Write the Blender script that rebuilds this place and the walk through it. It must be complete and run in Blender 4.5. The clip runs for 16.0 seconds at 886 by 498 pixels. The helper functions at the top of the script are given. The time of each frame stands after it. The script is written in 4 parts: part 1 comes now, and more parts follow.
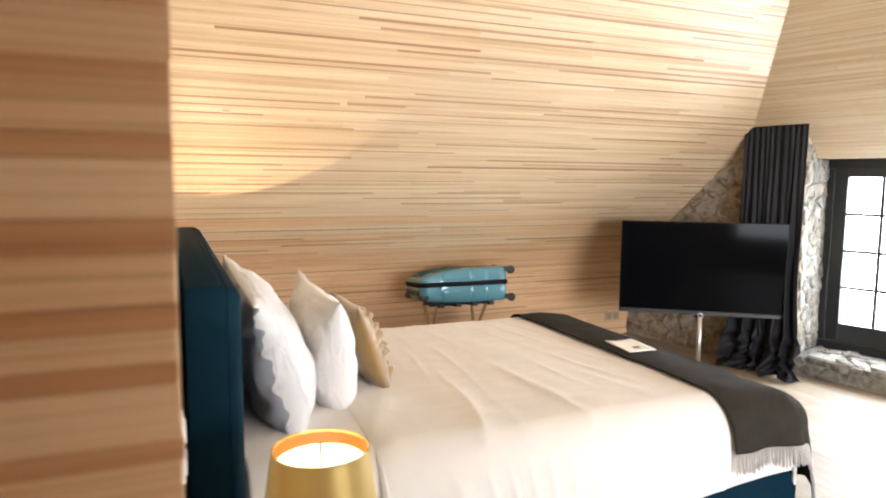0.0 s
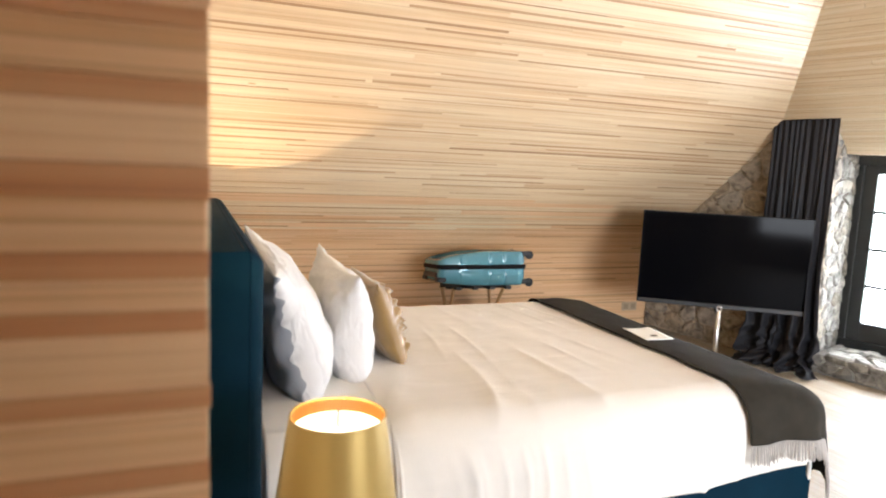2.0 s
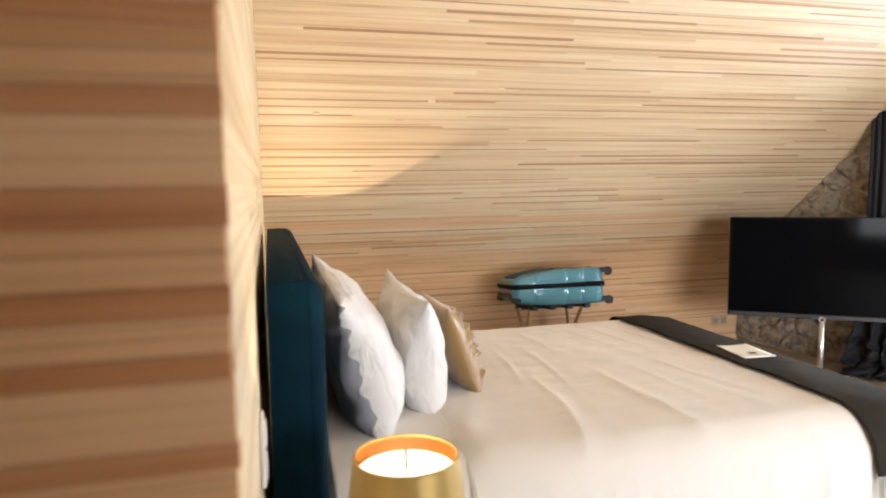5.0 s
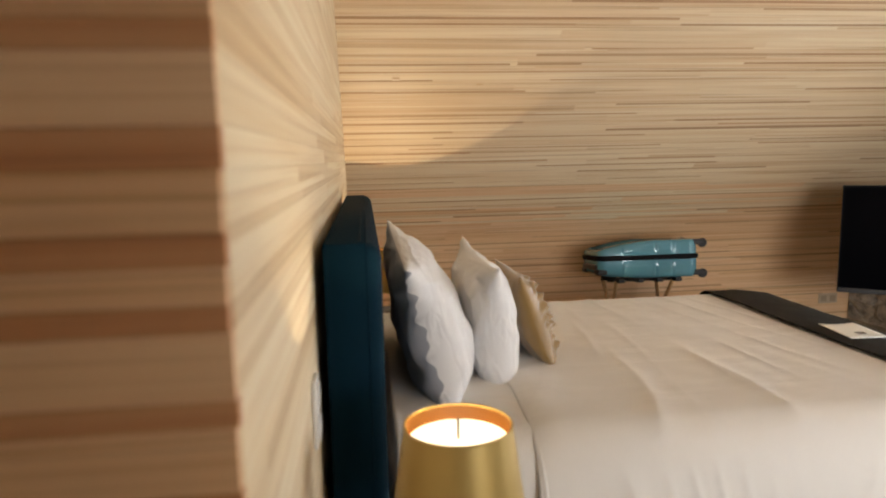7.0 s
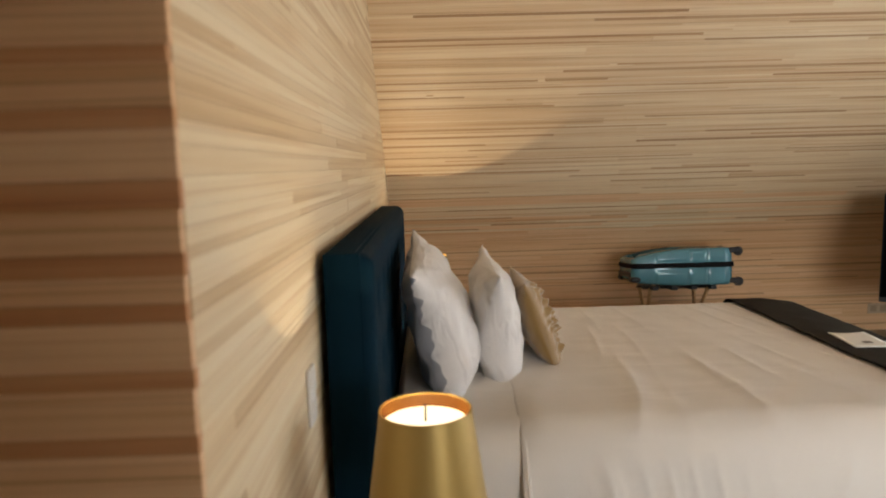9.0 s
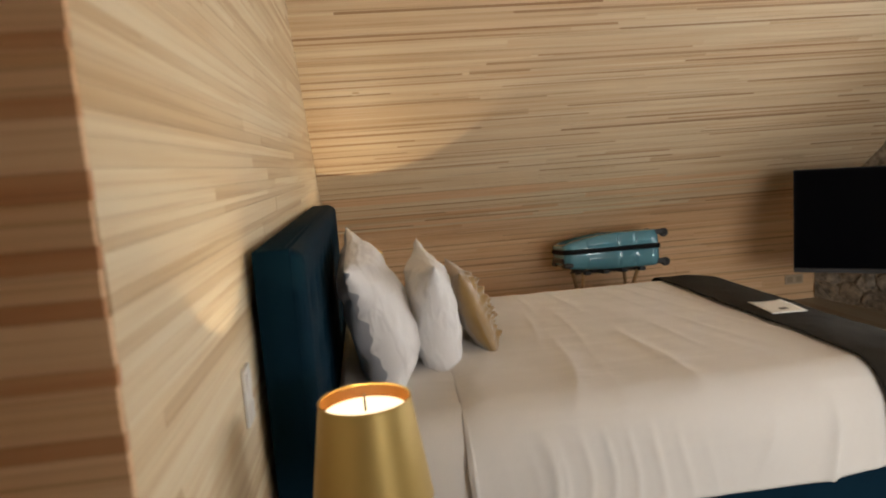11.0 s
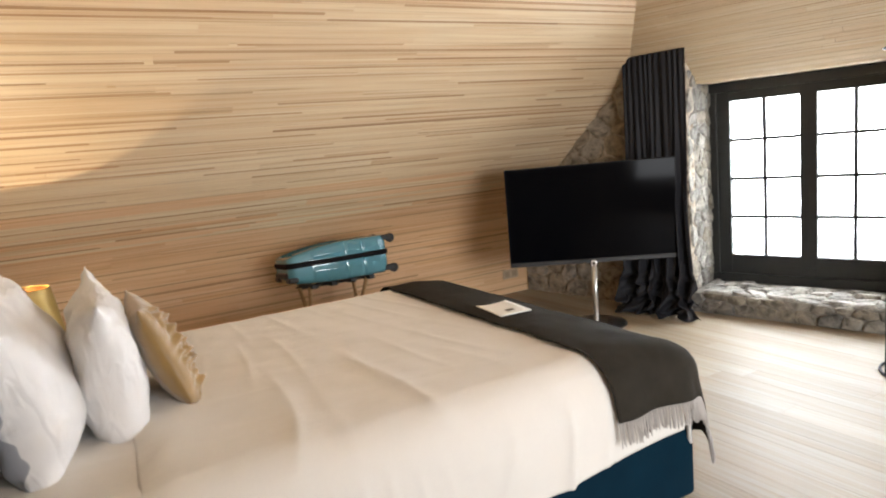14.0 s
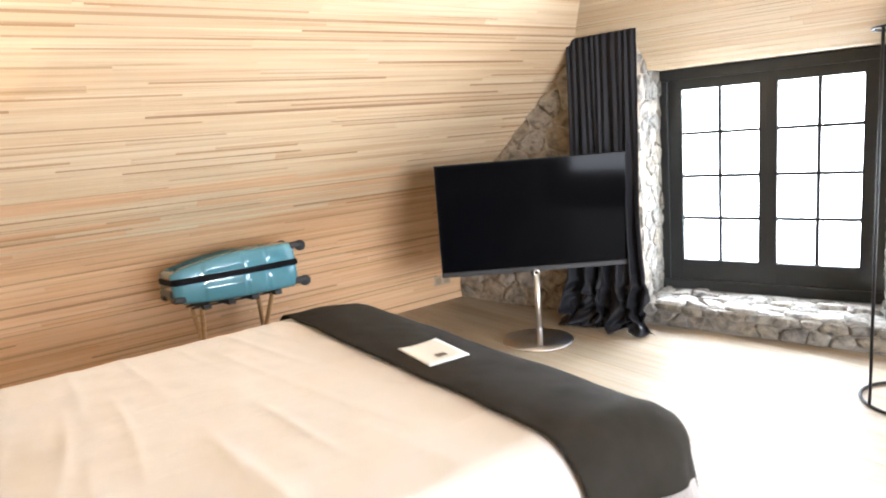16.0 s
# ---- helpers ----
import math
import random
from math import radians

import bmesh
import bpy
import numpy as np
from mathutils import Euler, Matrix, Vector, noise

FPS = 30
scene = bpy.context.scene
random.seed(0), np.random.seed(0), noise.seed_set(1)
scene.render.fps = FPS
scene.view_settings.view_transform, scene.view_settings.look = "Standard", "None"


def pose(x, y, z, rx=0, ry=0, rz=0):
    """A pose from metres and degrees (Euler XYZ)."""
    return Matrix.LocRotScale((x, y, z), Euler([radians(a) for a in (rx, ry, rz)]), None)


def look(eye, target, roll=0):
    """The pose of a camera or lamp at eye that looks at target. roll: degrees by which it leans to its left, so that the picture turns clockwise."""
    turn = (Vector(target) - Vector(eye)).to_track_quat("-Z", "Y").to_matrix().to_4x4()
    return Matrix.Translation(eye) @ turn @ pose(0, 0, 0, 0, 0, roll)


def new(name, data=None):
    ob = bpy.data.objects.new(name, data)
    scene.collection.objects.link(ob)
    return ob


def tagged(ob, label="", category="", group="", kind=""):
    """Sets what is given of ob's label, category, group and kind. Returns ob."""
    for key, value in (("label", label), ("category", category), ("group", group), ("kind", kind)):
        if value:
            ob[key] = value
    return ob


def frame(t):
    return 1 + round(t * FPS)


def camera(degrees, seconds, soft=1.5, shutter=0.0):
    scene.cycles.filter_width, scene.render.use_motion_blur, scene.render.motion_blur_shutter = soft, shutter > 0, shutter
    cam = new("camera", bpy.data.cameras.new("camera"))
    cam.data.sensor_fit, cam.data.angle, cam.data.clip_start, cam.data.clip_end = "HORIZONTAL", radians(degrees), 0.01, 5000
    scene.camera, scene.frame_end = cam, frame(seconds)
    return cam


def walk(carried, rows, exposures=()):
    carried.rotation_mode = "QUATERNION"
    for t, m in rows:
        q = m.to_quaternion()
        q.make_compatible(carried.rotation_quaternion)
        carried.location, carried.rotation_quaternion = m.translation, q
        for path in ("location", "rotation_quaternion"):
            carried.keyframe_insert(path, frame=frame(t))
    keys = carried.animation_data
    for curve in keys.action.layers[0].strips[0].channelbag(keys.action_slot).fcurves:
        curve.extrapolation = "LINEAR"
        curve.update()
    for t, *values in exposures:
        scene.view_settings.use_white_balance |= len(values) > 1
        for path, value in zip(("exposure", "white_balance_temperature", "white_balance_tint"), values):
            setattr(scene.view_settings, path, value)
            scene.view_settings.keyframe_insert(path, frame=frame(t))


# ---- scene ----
cam = camera(68.0, 16.0, 2.0)
PATH = [
    (0, (-0.007, -0.001, 1.509), (0.762, 1.833, 1.299), 0.5),
    (0.5, (-0.009, 0.005, 1.49), (0.746, 1.84, 1.245), 1.2),
    (1, (-0.018, 0.0, 1.484), (0.725, 1.835, 1.197), 0.9),
    (1.5, (-0.018, 0.008, 1.482), (0.691, 1.857, 1.202), 0.6),
    (2, (-0.02, 0.004, 1.479), (0.7, 1.852, 1.225), 2.6),
    (2.5, (-0.015, -0.005, 1.463), (0.68, 1.856, 1.226), 2.0),
    (3, (-0.007, -0.006, 1.451), (0.714, 1.841, 1.193), 2.1),
    (3.5, (-0.011, 0.017, 1.458), (0.688, 1.873, 1.194), 1.2),
    (4, (-0.009, 0.047, 1.461), (0.592, 1.943, 1.256), 0.8),
    (4.5, (0.017, 0.086, 1.466), (0.559, 2.002, 1.285), 0.0),
    (7, (0.12, 0.171, 1.434), (0.35, 2.139, 1.161), -1.2),
    (7.5, (0.225, 0.101, 1.444), (0.283, 2.081, 1.168), 0.3),
    (8, (0.278, 0.016, 1.477), (0.288, 1.999, 1.222), -1.1),
    (10.5, (0.318, -0.085, 1.453), (0.472, 1.892, 1.192), -3.6),
    (11, (0.324, -0.076, 1.444), (0.543, 1.894, 1.181), -4.3),
    (11.5, (0.343, -0.07, 1.441), (0.623, 1.894, 1.193), -4.5),
    (12, (0.372, -0.056, 1.417), (0.725, 1.891, 1.13), -3.3),
    (12.5, (0.411, -0.053, 1.417), (0.846, 1.878, 1.13), -5.1),
    (13, (0.454, -0.01, 1.406), (1.053, 1.878, 1.13), -4.8),
    (13.5, (0.486, 0.125, 1.406), (1.299, 1.93, 1.122), -4.8),
    (14, (0.518, 0.286, 1.411), (1.488, 2.007, 1.105), -5.2),
    (14.5, (0.529, 0.41, 1.402), (1.631, 2.048, 1.08), -5.1),
    (15, (0.653, 0.541, 1.39), (1.786, 2.159, 1.08), -5.7),
    (15.5, (0.824, 0.721, 1.422), (1.955, 2.345, 1.133), -6.1),
    (16, (0.921, 0.832, 1.421), (2.058, 2.438, 1.066), -4.7),
]
cam.data.dof.use_dof = True
cam.data.dof.focus_distance, cam.data.dof.aperture_fstop = 3.6, 2.8
walk(cam, [(t, look(eye, target, roll)) for t, eye, target, roll in PATH],
     [(0, 1.16, 6150, 10), (1.0, 1.2, 6100, 10), (4.0, 1.2, 6000, 10), (4.7, 1.06, 6100, 10), (6.8, 0.40, 6450, 10), (7.5, 0.17, 6550, 10), (11.0, -0.05, 6650, 10), (12.0, 0.09, 6550, 10),
      (13.0, 0.48, 6350, 10), (14.5, 0.74, 6300, 10), (15.5, 1.24, 6000, 10), (16.0, 1.52, 5850, 10)])


# ---- light and sky ----
world = bpy.data.worlds.new("sky")
scene.world = world
world.use_nodes = True
_wn = world.node_tree
_sky = _wn.nodes.new("ShaderNodeTexSky")
_sky.sky_type, _sky.sun_disc, _sky.sun_elevation, _sky.sun_rotation = "NISHITA", False, radians(40), radians(100)
_wn.links.new(_sky.outputs[0], _wn.nodes["Background"].inputs[0])
_wn.nodes["Background"].inputs[1].default_value = 0.12


def area_lamp(name, m, width, height, watts, colour):
    data = bpy.data.lights.new(name, "AREA")
    data.shape, data.size, data.size_y, data.energy, data.color = "RECTANGLE", width, height, watts, colour
    lamp = new(name, data)
    lamp.matrix_world = m
    return lamp


# ---- plan ----
WIN_DIR = Vector((0.294, -0.956, 0)).normalized()      # along the window wall, towards -y
WIN_IN = Vector((-0.956, -0.294, 0)).normalized()      # from the window into the room
WIN_A = Vector((4.952, 3.743, 0))                      # outer corner of the window frame
WIN_W, WIN_Z0, WIN_Z1 = 1.36, 0.155, 1.68
KNEE_Y, KNEE_Z = 5.25, 0.74                            # low timber wall under the slope
SLOPE = 1.07                                           # metres in y per metre of rise
CEIL = 2.95
HEAD_RISE, HEAD_D = 0.90, 0.25                                       # rise of the boards over the window, and the flat soffit before it
SOUTH, WEST_BACK, EAST = -2.6, -1.6, 5.6


def slope_y(z):
    return KNEE_Y - SLOPE * (z - KNEE_Z)


WIN_MID = WIN_A + WIN_DIR * 0.68
area_lamp("window_daylight", look(WIN_MID - WIN_IN * 0.5 + Vector((0, 0, 1.25)), WIN_MID + WIN_IN * 1.5 + Vector((0, 0, 1.1))), 2.4, 2.2, 172, (0.93, 0.97, 1.0))
# fill lamp at an unseen opening, added to brighten slope and bed
SIDE_MID = Vector((4.87, 2.24, 0)) + WIN_DIR * 1.05
area_lamp("side_fill", look(SIDE_MID - WIN_IN * 0.45 + Vector((0, 0, 0.95)), SIDE_MID + WIN_IN * 2 + Vector((0, 0, 1.0))), 1.5, 1.3, 25, (0.95, 0.98, 1.0))
# fill lamp at an unseen south opening, added for slope and bed side
area_lamp("back_fill", look(Vector((2.25, SOUTH - 0.3, 1.3)), Vector((2.35, 4.6, 1.5))), 2.8, 1.5, 148, (0.97, 0.98, 1.0))


# ---- materials ----
def mat(name, rough=0.5, metal=0.0, colour=(0.5, 0.5, 0.5)):
    m = bpy.data.materials.new(name)
    m.use_nodes = True
    b = m.node_tree.nodes["Principled BSDF"]
    b.inputs["Base Color"].default_value = (*colour, 1)
    b.inputs["Roughness"].default_value = rough
    b.inputs["Metallic"].default_value = metal
    return m, m.node_tree, b


def node(tree, kind, **values):
    n = tree.nodes.new("ShaderNode" + kind)
    for key, v in values.items():
        n.inputs[key.replace("_", " ")].default_value = v
    return n


def coords(tree, scale=(1, 1, 1), random_shift=False):
    tc = tree.nodes.new("ShaderNodeTexCoord")
    mp = node(tree, "Mapping", Scale=scale)
    tree.links.new(tc.outputs["Object"], mp.inputs["Vector"])
    if random_shift:
        info = tree.nodes.new("ShaderNodeObjectInfo")
        mul = tree.nodes.new("ShaderNodeVectorMath")
        mul.operation = "SCALE"
        mul.inputs[0].default_value = (37, 91, 53)
        tree.links.new(info.outputs["Random"], mul.inputs["Scale"])
        tree.links.new(mul.outputs[0], mp.inputs["Location"])
    return mp.outputs[0]


def ramp(tree, source, stops):
    r = tree.nodes.new("ShaderNodeValToRGB")
    e = r.color_ramp.elements
    while len(e) < len(stops):
        e.new(0.5)
    for el, (p, c) in zip(e, stops):
        el.position, el.color = p, (*c, 1)
    tree.links.new(source, r.inputs[0])
    return r.outputs[0]


def mixed(tree, factor, a, b, blend="MIX"):
    m = tree.nodes.new("ShaderNodeMix")
    m.data_type, m.blend_type = "RGBA", blend
    for sock, v in ((m.inputs[0], factor), (m.inputs[6], a), (m.inputs[7], b)):
        if hasattr(v, "is_linked"):
            tree.links.new(v, sock)
        elif isinstance(v, tuple):
            sock.default_value = (*v, 1)
        else:
            sock.default_value = v
    return m.outputs[2]


def bump(tree, bsdf, height, strength=0.2, distance=0.01):
    b = node(tree, "Bump", Strength=strength, Distance=distance)
    tree.links.new(height, b.inputs["Height"])
    tree.links.new(b.outputs[0], bsdf.inputs["Normal"])


def noise_at(tree, vector, scale, detail=4, rough=0.55):
    n = node(tree, "TexNoise", Scale=scale, Detail=detail, Roughness=rough)
    tree.links.new(vector, n.inputs["Vector"])
    return n.outputs[0]


def board_material(name, stops, by_island=False, rough=0.42, lines=0.42):
    m, t, b = mat(name, rough)
    if by_island:
        rnd = t.nodes.new("ShaderNodeNewGeometry").outputs["Random Per Island"]
    else:
        rnd = t.nodes.new("ShaderNodeObjectInfo").outputs["Random"]
    grain = noise_at(t, coords(t, (1.1, 95, 95), not by_island), 1.0, 5, 0.6)
    thin = noise_at(t, coords(t, (0.55, 150, 150), not by_island), 1.0, 2, 0.5)
    broad = noise_at(t, coords(t, (0.7, 26, 26), not by_island), 1.0, 3)
    tone = ramp(t, rnd, stops)
    c = mixed(t, 0.45, tone, ramp(t, broad, [(0.36, (0.84, 0.70, 0.54)), (0.58, (1, 1, 1))]), "MULTIPLY")
    c = mixed(t, 0.4, c, ramp(t, grain, [(0.36, (0.73, 0.58, 0.43)), (0.52, (1, 1, 1))]), "MULTIPLY")
    c = mixed(t, lines, c, ramp(t, thin, [(0.33, (0.42, 0.27, 0.17)), (0.41, (1, 1, 1))]), "MULTIPLY")
    t.links.new(c, b.inputs["Base Color"])
    bump(t, b, grain, 0.08, 0.002)
    return m


PALE = [(0.0, (0.840, 0.700, 0.490)), (0.3, (0.800, 0.642, 0.428)), (0.5, (0.830, 0.681, 0.466)), (0.7, (0.765, 0.587, 0.375)), (0.85, (0.820, 0.665, 0.451)), (1.0, (0.720, 0.533, 0.328))]
STREAK = board_material("dark_heartwood_strip", [(0.0, (0.52, 0.31, 0.165)), (0.5, (0.62, 0.41, 0.235)), (1.0, (0.43, 0.25, 0.13))])
BOARD = board_material("laminated_softwood", PALE)
# orange tones carry the warm bounce light low on the slope wall
BOUNCE_BOARD = board_material("bounce_tinted_softwood", [(0.0, (0.82, 0.57, 0.34)), (0.4, (0.78, 0.52, 0.295)), (0.7, (0.83, 0.585, 0.36)), (1.0, (0.74, 0.47, 0.255))])
WEST_BOARD = board_material("two_tone_softwood", [(0.0, (0.85, 0.735, 0.535)), (0.4, (0.83, 0.705, 0.50)), (0.5, (0.67, 0.51, 0.31)), (0.7, (0.75, 0.605, 0.40)), (0.8, (0.84, 0.72, 0.52)), (1.0, (0.66, 0.50, 0.305))], lines=0.2)
# PALE cut to 0.77: shade over the window put into the colour
BOARD_SHADED = board_material("laminated_softwood_shaded", [(p, tuple(0.77 * k for k in c)) for p, c in PALE], True, lines=0.75)
END_BOARD = board_material("reddish_softwood", [(0.0, (0.860, 0.605, 0.370)), (0.3, (0.800, 0.520, 0.290)), (0.55, (0.880, 0.624, 0.387)), (0.8, (0.740, 0.454, 0.238)), (1.0, (0.840, 0.576, 0.343))])
END_STRIP = board_material("red_heartwood_strip", [(0.0, (0.600, 0.302, 0.141)), (0.5, (0.680, 0.378, 0.189)), (1.0, (0.540, 0.246, 0.110))])
FLOORBOARD = board_material("whitewashed_floorboard", [(0.0, (0.375, 0.325, 0.245)), (0.5, (0.335, 0.285, 0.21)), (1.0, (0.29, 0.24, 0.17))], rough=0.5, lines=0.2)
FLOORBOARD.node_tree.nodes["Principled BSDF"].inputs["Specular IOR Level"].default_value = 0.35
GAP, _t, _b = mat("dark_joint", 0.9, 0, (0.30, 0.19, 0.11))
PLASTER, _t, _b = mat("plain_timber", 0.8, 0, (0.42, 0.335, 0.25))
_n = noise_at(_t, coords(_t), 6)
bump(_t, _b, _n, 0.1)

CEILING_TIMBER, _t, _b = mat("pale_ceiling_timber", 0.7, 0, (0.6, 0.47, 0.34))
bump(_t, _b, noise_at(_t, coords(_t, (1, 30, 1)), 3), 0.1)


def cloth(name, dark, light, scale=900, rough=0.9, sheen=0.3, wrinkle=0.0, weave=0.25, wrinkle_size=1.0):
    m, t, b = mat(name, rough)
    v = coords(t)
    fine = noise_at(t, v, scale, 2)
    wide = noise_at(t, v, 9, 4)
    c = mixed(t, wide, dark, light)
    c = mixed(t, 0.35, c, ramp(t, fine, [(0.3, (0.7, 0.7, 0.7)), (0.7, (1, 1, 1))]), "MULTIPLY")
    t.links.new(c, b.inputs["Base Color"])
    b.inputs["Sheen Weight"].default_value = sheen
    bump(t, b, fine, weave, 0.002)
    if wrinkle:
        weave_bump = b.inputs["Normal"].links[0].from_node
        low = node(t, "Bump", Strength=wrinkle, Distance=0.02)
        tc = t.nodes.new("ShaderNodeTexCoord")
        height = None
        for turn, stretch in ((1.28, (0.7, 4.2, 1.5)), (1.1, (1.0, 6.5, 2.0))):
            mp = node(t, "Mapping", Rotation=(0, 0, turn), Scale=tuple(k * wrinkle_size for k in stretch))
            t.links.new(tc.outputs["Object"], mp.inputs["Vector"])
            crease = ramp(t, noise_at(t, mp.outputs[0], 1.0, 2, 0.5), [(0.44, (0, 0, 0)), (0.5, (1, 1, 1)), (0.56, (0, 0, 0))])
            height = crease if height is None else mixed(t, 0.5, height, crease, "ADD")
        t.links.new(height, low.inputs["Height"])
        t.links.new(low.outputs[0], weave_bump.inputs["Normal"])
    return m


DUVET_LINEN = cloth("cream_linen", (0.75, 0.71, 0.65), (0.80, 0.76, 0.70), 700, wrinkle=0.07)
LINEN = cloth("white_linen", (0.71, 0.695, 0.685), (0.77, 0.755, 0.75), 700, wrinkle=0.2, wrinkle_size=2.4)
GREY_LINEN = cloth("grey_linen", (0.30, 0.31, 0.34), (0.36, 0.37, 0.40), 700)
VELVET = cloth("teal_velvet", (0.0010, 0.0125, 0.0245), (0.0018, 0.0215, 0.040), 1500, 0.8, 0.0)
VELVET.node_tree.nodes["Principled BSDF"].inputs["Specular IOR Level"].default_value = 0.08
GOLD_SATIN = cloth("gold_satin", (0.23, 0.13, 0.032), (0.32, 0.19, 0.052), 1200, 0.4, 0.5, weave=0.08)
WOOL = cloth("charcoal_wool", (0.016, 0.0138, 0.0105), (0.045, 0.039, 0.030), 600, 0.95, 0.0, weave=0.5)
WOOL.node_tree.nodes["Principled BSDF"].inputs["Specular IOR Level"].default_value = 0.1
FRINGE = cloth("grey_wool_fringe", (0.36, 0.33, 0.30), (0.48, 0.44, 0.40), 600, 0.95, 0.3)
DRAPE = cloth("black_satin_drape", (0.010, 0.010, 0.013), (0.015, 0.015, 0.019), 900, 0.56, 0.0, weave=0.08)
DRAPE.node_tree.nodes["Principled BSDF"].inputs["Specular IOR Level"].default_value = 0.25
STEEL, _t, _b = mat("brushed_steel", 0.28, 1.0, (0.62, 0.61, 0.6))
BLACK_METAL, _t, _b = mat("black_iron", 0.5, 0.6, (0.02, 0.02, 0.02))
SCREEN, _t, _b = mat("black_glass_screen", 0.07, 0.0, (0.003, 0.003, 0.004))
_b.inputs["Specular IOR Level"].default_value = 0.05
BEZEL, _t, _b = mat("dark_plastic", 0.5, 0.0, (0.010, 0.010, 0.011))
_b.inputs["Specular IOR Level"].default_value = 0.25
GREY_BAR, _t, _b = mat("grey_plastic_bar", 0.45, 0.0, (0.026, 0.026, 0.028))
FRAME_PAINT, _t, _b = mat("black_painted_wood", 0.45, 0.0, (0.018, 0.019, 0.018))
bump(_t, _b, noise_at(_t, coords(_t), 40), 0.08)
GLASS, _t, _b = mat("window_glass", 0.02, 0.0, (1, 1, 1))
_b.inputs["Transmission Weight"].default_value, _b.inputs["IOR"].default_value = 1.0, 1.05
PAPER, _t, _b = mat("cream_card", 0.7, 0.0, (0.84, 0.83, 0.79))
INK, _t, _b = mat("dark_print", 0.7, 0.0, (0.12, 0.1, 0.08))
SWITCH, _t, _b = mat("white_switch_plastic", 0.35, 0.0, (0.8, 0.78, 0.74))
SOCKET, _t, _b = mat("beige_socket_plastic", 0.5, 0.0, (0.50, 0.38, 0.26))
SOCKET_DARK, _t, _b = mat("brown_socket_plastic", 0.5, 0.0, (0.36, 0.27, 0.18))
SHELL, _t, _b = mat("teal_polycarbonate", 0.16, 0.0, (0.088, 0.245, 0.305))
_b.inputs["Coat Weight"].default_value, _b.inputs["Coat Roughness"].default_value = 0.35, 0.05
bump(_t, _b, noise_at(_t, coords(_t), 500), 0.05, 0.001)
ZIP, _t, _b = mat("black_zip_tape", 0.8, 0.0, (0.008, 0.008, 0.009))
_b.inputs["Specular IOR Level"].default_value = 0.1
RUBBER, _t, _b = mat("black_plastic", 0.5, 0.0, (0.012, 0.012, 0.013))
OAK = board_material("oak_leg", [(0.0, (0.52, 0.32, 0.15)), (1.0, (0.58, 0.37, 0.18))])
SHADE_OUT, _t, _b = mat("gold_lampshade", 0.42, 0.5, (0.43, 0.30, 0.095))
bump(_t, _b, noise_at(_t, coords(_t, (1, 1, 12)), 60), 0.06, 0.002)
SHADE_IN, _t, _b = mat("gold_lampshade_lining", 0.6, 0.0, (0.060, 0.021, 0.002))
_b.inputs["Specular IOR Level"].default_value = 0.05
DIFFUSER, _t, _b = mat("lit_frosted_disc", 0.6, 0.0, (0.9, 0.85, 0.75))
_b.inputs["Emission Color"].default_value = (1.0, 0.82, 0.55, 1)
_b.inputs["Emission Strength"].default_value = 1.8


def stone_material(name, stops, rough=0.85):
    m, t, b = mat(name, rough)
    rnd = t.nodes.new("ShaderNodeObjectInfo").outputs["Random"]
    v = coords(t, (1, 1, 1), True)
    blotch = noise_at(t, v, 14, 5, 0.6)
    grit = noise_at(t, v, 120, 4, 0.7)
    c = ramp(t, rnd, stops)
    c = mixed(t, 0.85, c, ramp(t, blotch, [(0.34, (0.30, 0.28, 0.26)), (0.5, (0.85, 0.84, 0.82)), (0.66, (1.25, 1.22, 1.15))]), "MULTIPLY")
    c = mixed(t, 0.4, c, ramp(t, grit, [(0.35, (0.5, 0.5, 0.5)), (0.6, (1, 1, 1))]), "MULTIPLY")
    t.links.new(c, b.inputs["Base Color"])
    bump(t, b, blotch, 0.9, 0.03)
    return m


STONE = stone_material("grey_rubble_stone", [(0.0, (0.20, 0.19, 0.17)), (0.4, (0.29, 0.275, 0.245)), (0.7, (0.255, 0.225, 0.175)), (1.0, (0.36, 0.345, 0.31))])
# lighter tones than STONE, laid only on the ledge's top
LEDGE_STONE = stone_material("pale_ledge_stone", [(0.0, (0.30, 0.29, 0.27)), (0.5, (0.38, 0.365, 0.335)), (1.0, (0.44, 0.425, 0.39))])
SLATE = stone_material("grey_slate_courses", [(0.0, (0.14, 0.125, 0.11)), (0.5, (0.20, 0.185, 0.165)), (1.0, (0.27, 0.25, 0.22))])
GABLE_STONE = stone_material("brown_rubble_stone", [(0.0, (0.30, 0.25, 0.19)), (0.4, (0.38, 0.33, 0.27)), (0.7, (0.33, 0.26, 0.18)), (1.0, (0.44, 0.40, 0.34))])
LIGHT_MORTAR, _t, _b = mat("pale_lime_mortar", 0.95, 0, (0.40, 0.33, 0.25))
_n = noise_at(_t, coords(_t), 18, 6)
_t.links.new(ramp(_t, _n, [(0.35, (0.16, 0.12, 0.08)), (0.6, (0.44, 0.37, 0.28))]), _b.inputs["Base Color"])
bump(_t, _b, _n, 0.8, 0.03)
MORTAR, _t, _b = mat("lime_mortar", 0.95, 0, (0.24, 0.22, 0.195))
_n = noise_at(_t, coords(_t), 60, 5)
bump(_t, _b, _n, 0.6, 0.01)


# ---- builders ----
def link(name, bm, material, smooth=False):
    me = bpy.data.meshes.new(name)
    bm.normal_update()
    bm.to_mesh(me)
    bm.free()
    for mm in (material if isinstance(material, (list, tuple)) else [material]):
        me.materials.append(mm)
    if smooth:
        for p in me.polygons:
            p.use_smooth = True
    return new(name, me)


def part(name, bm, material, parent, label="", smooth=False):
    ob = link(name, bm, material, smooth)
    ob.parent = parent
    if label:
        tagged(ob, label)
    return ob


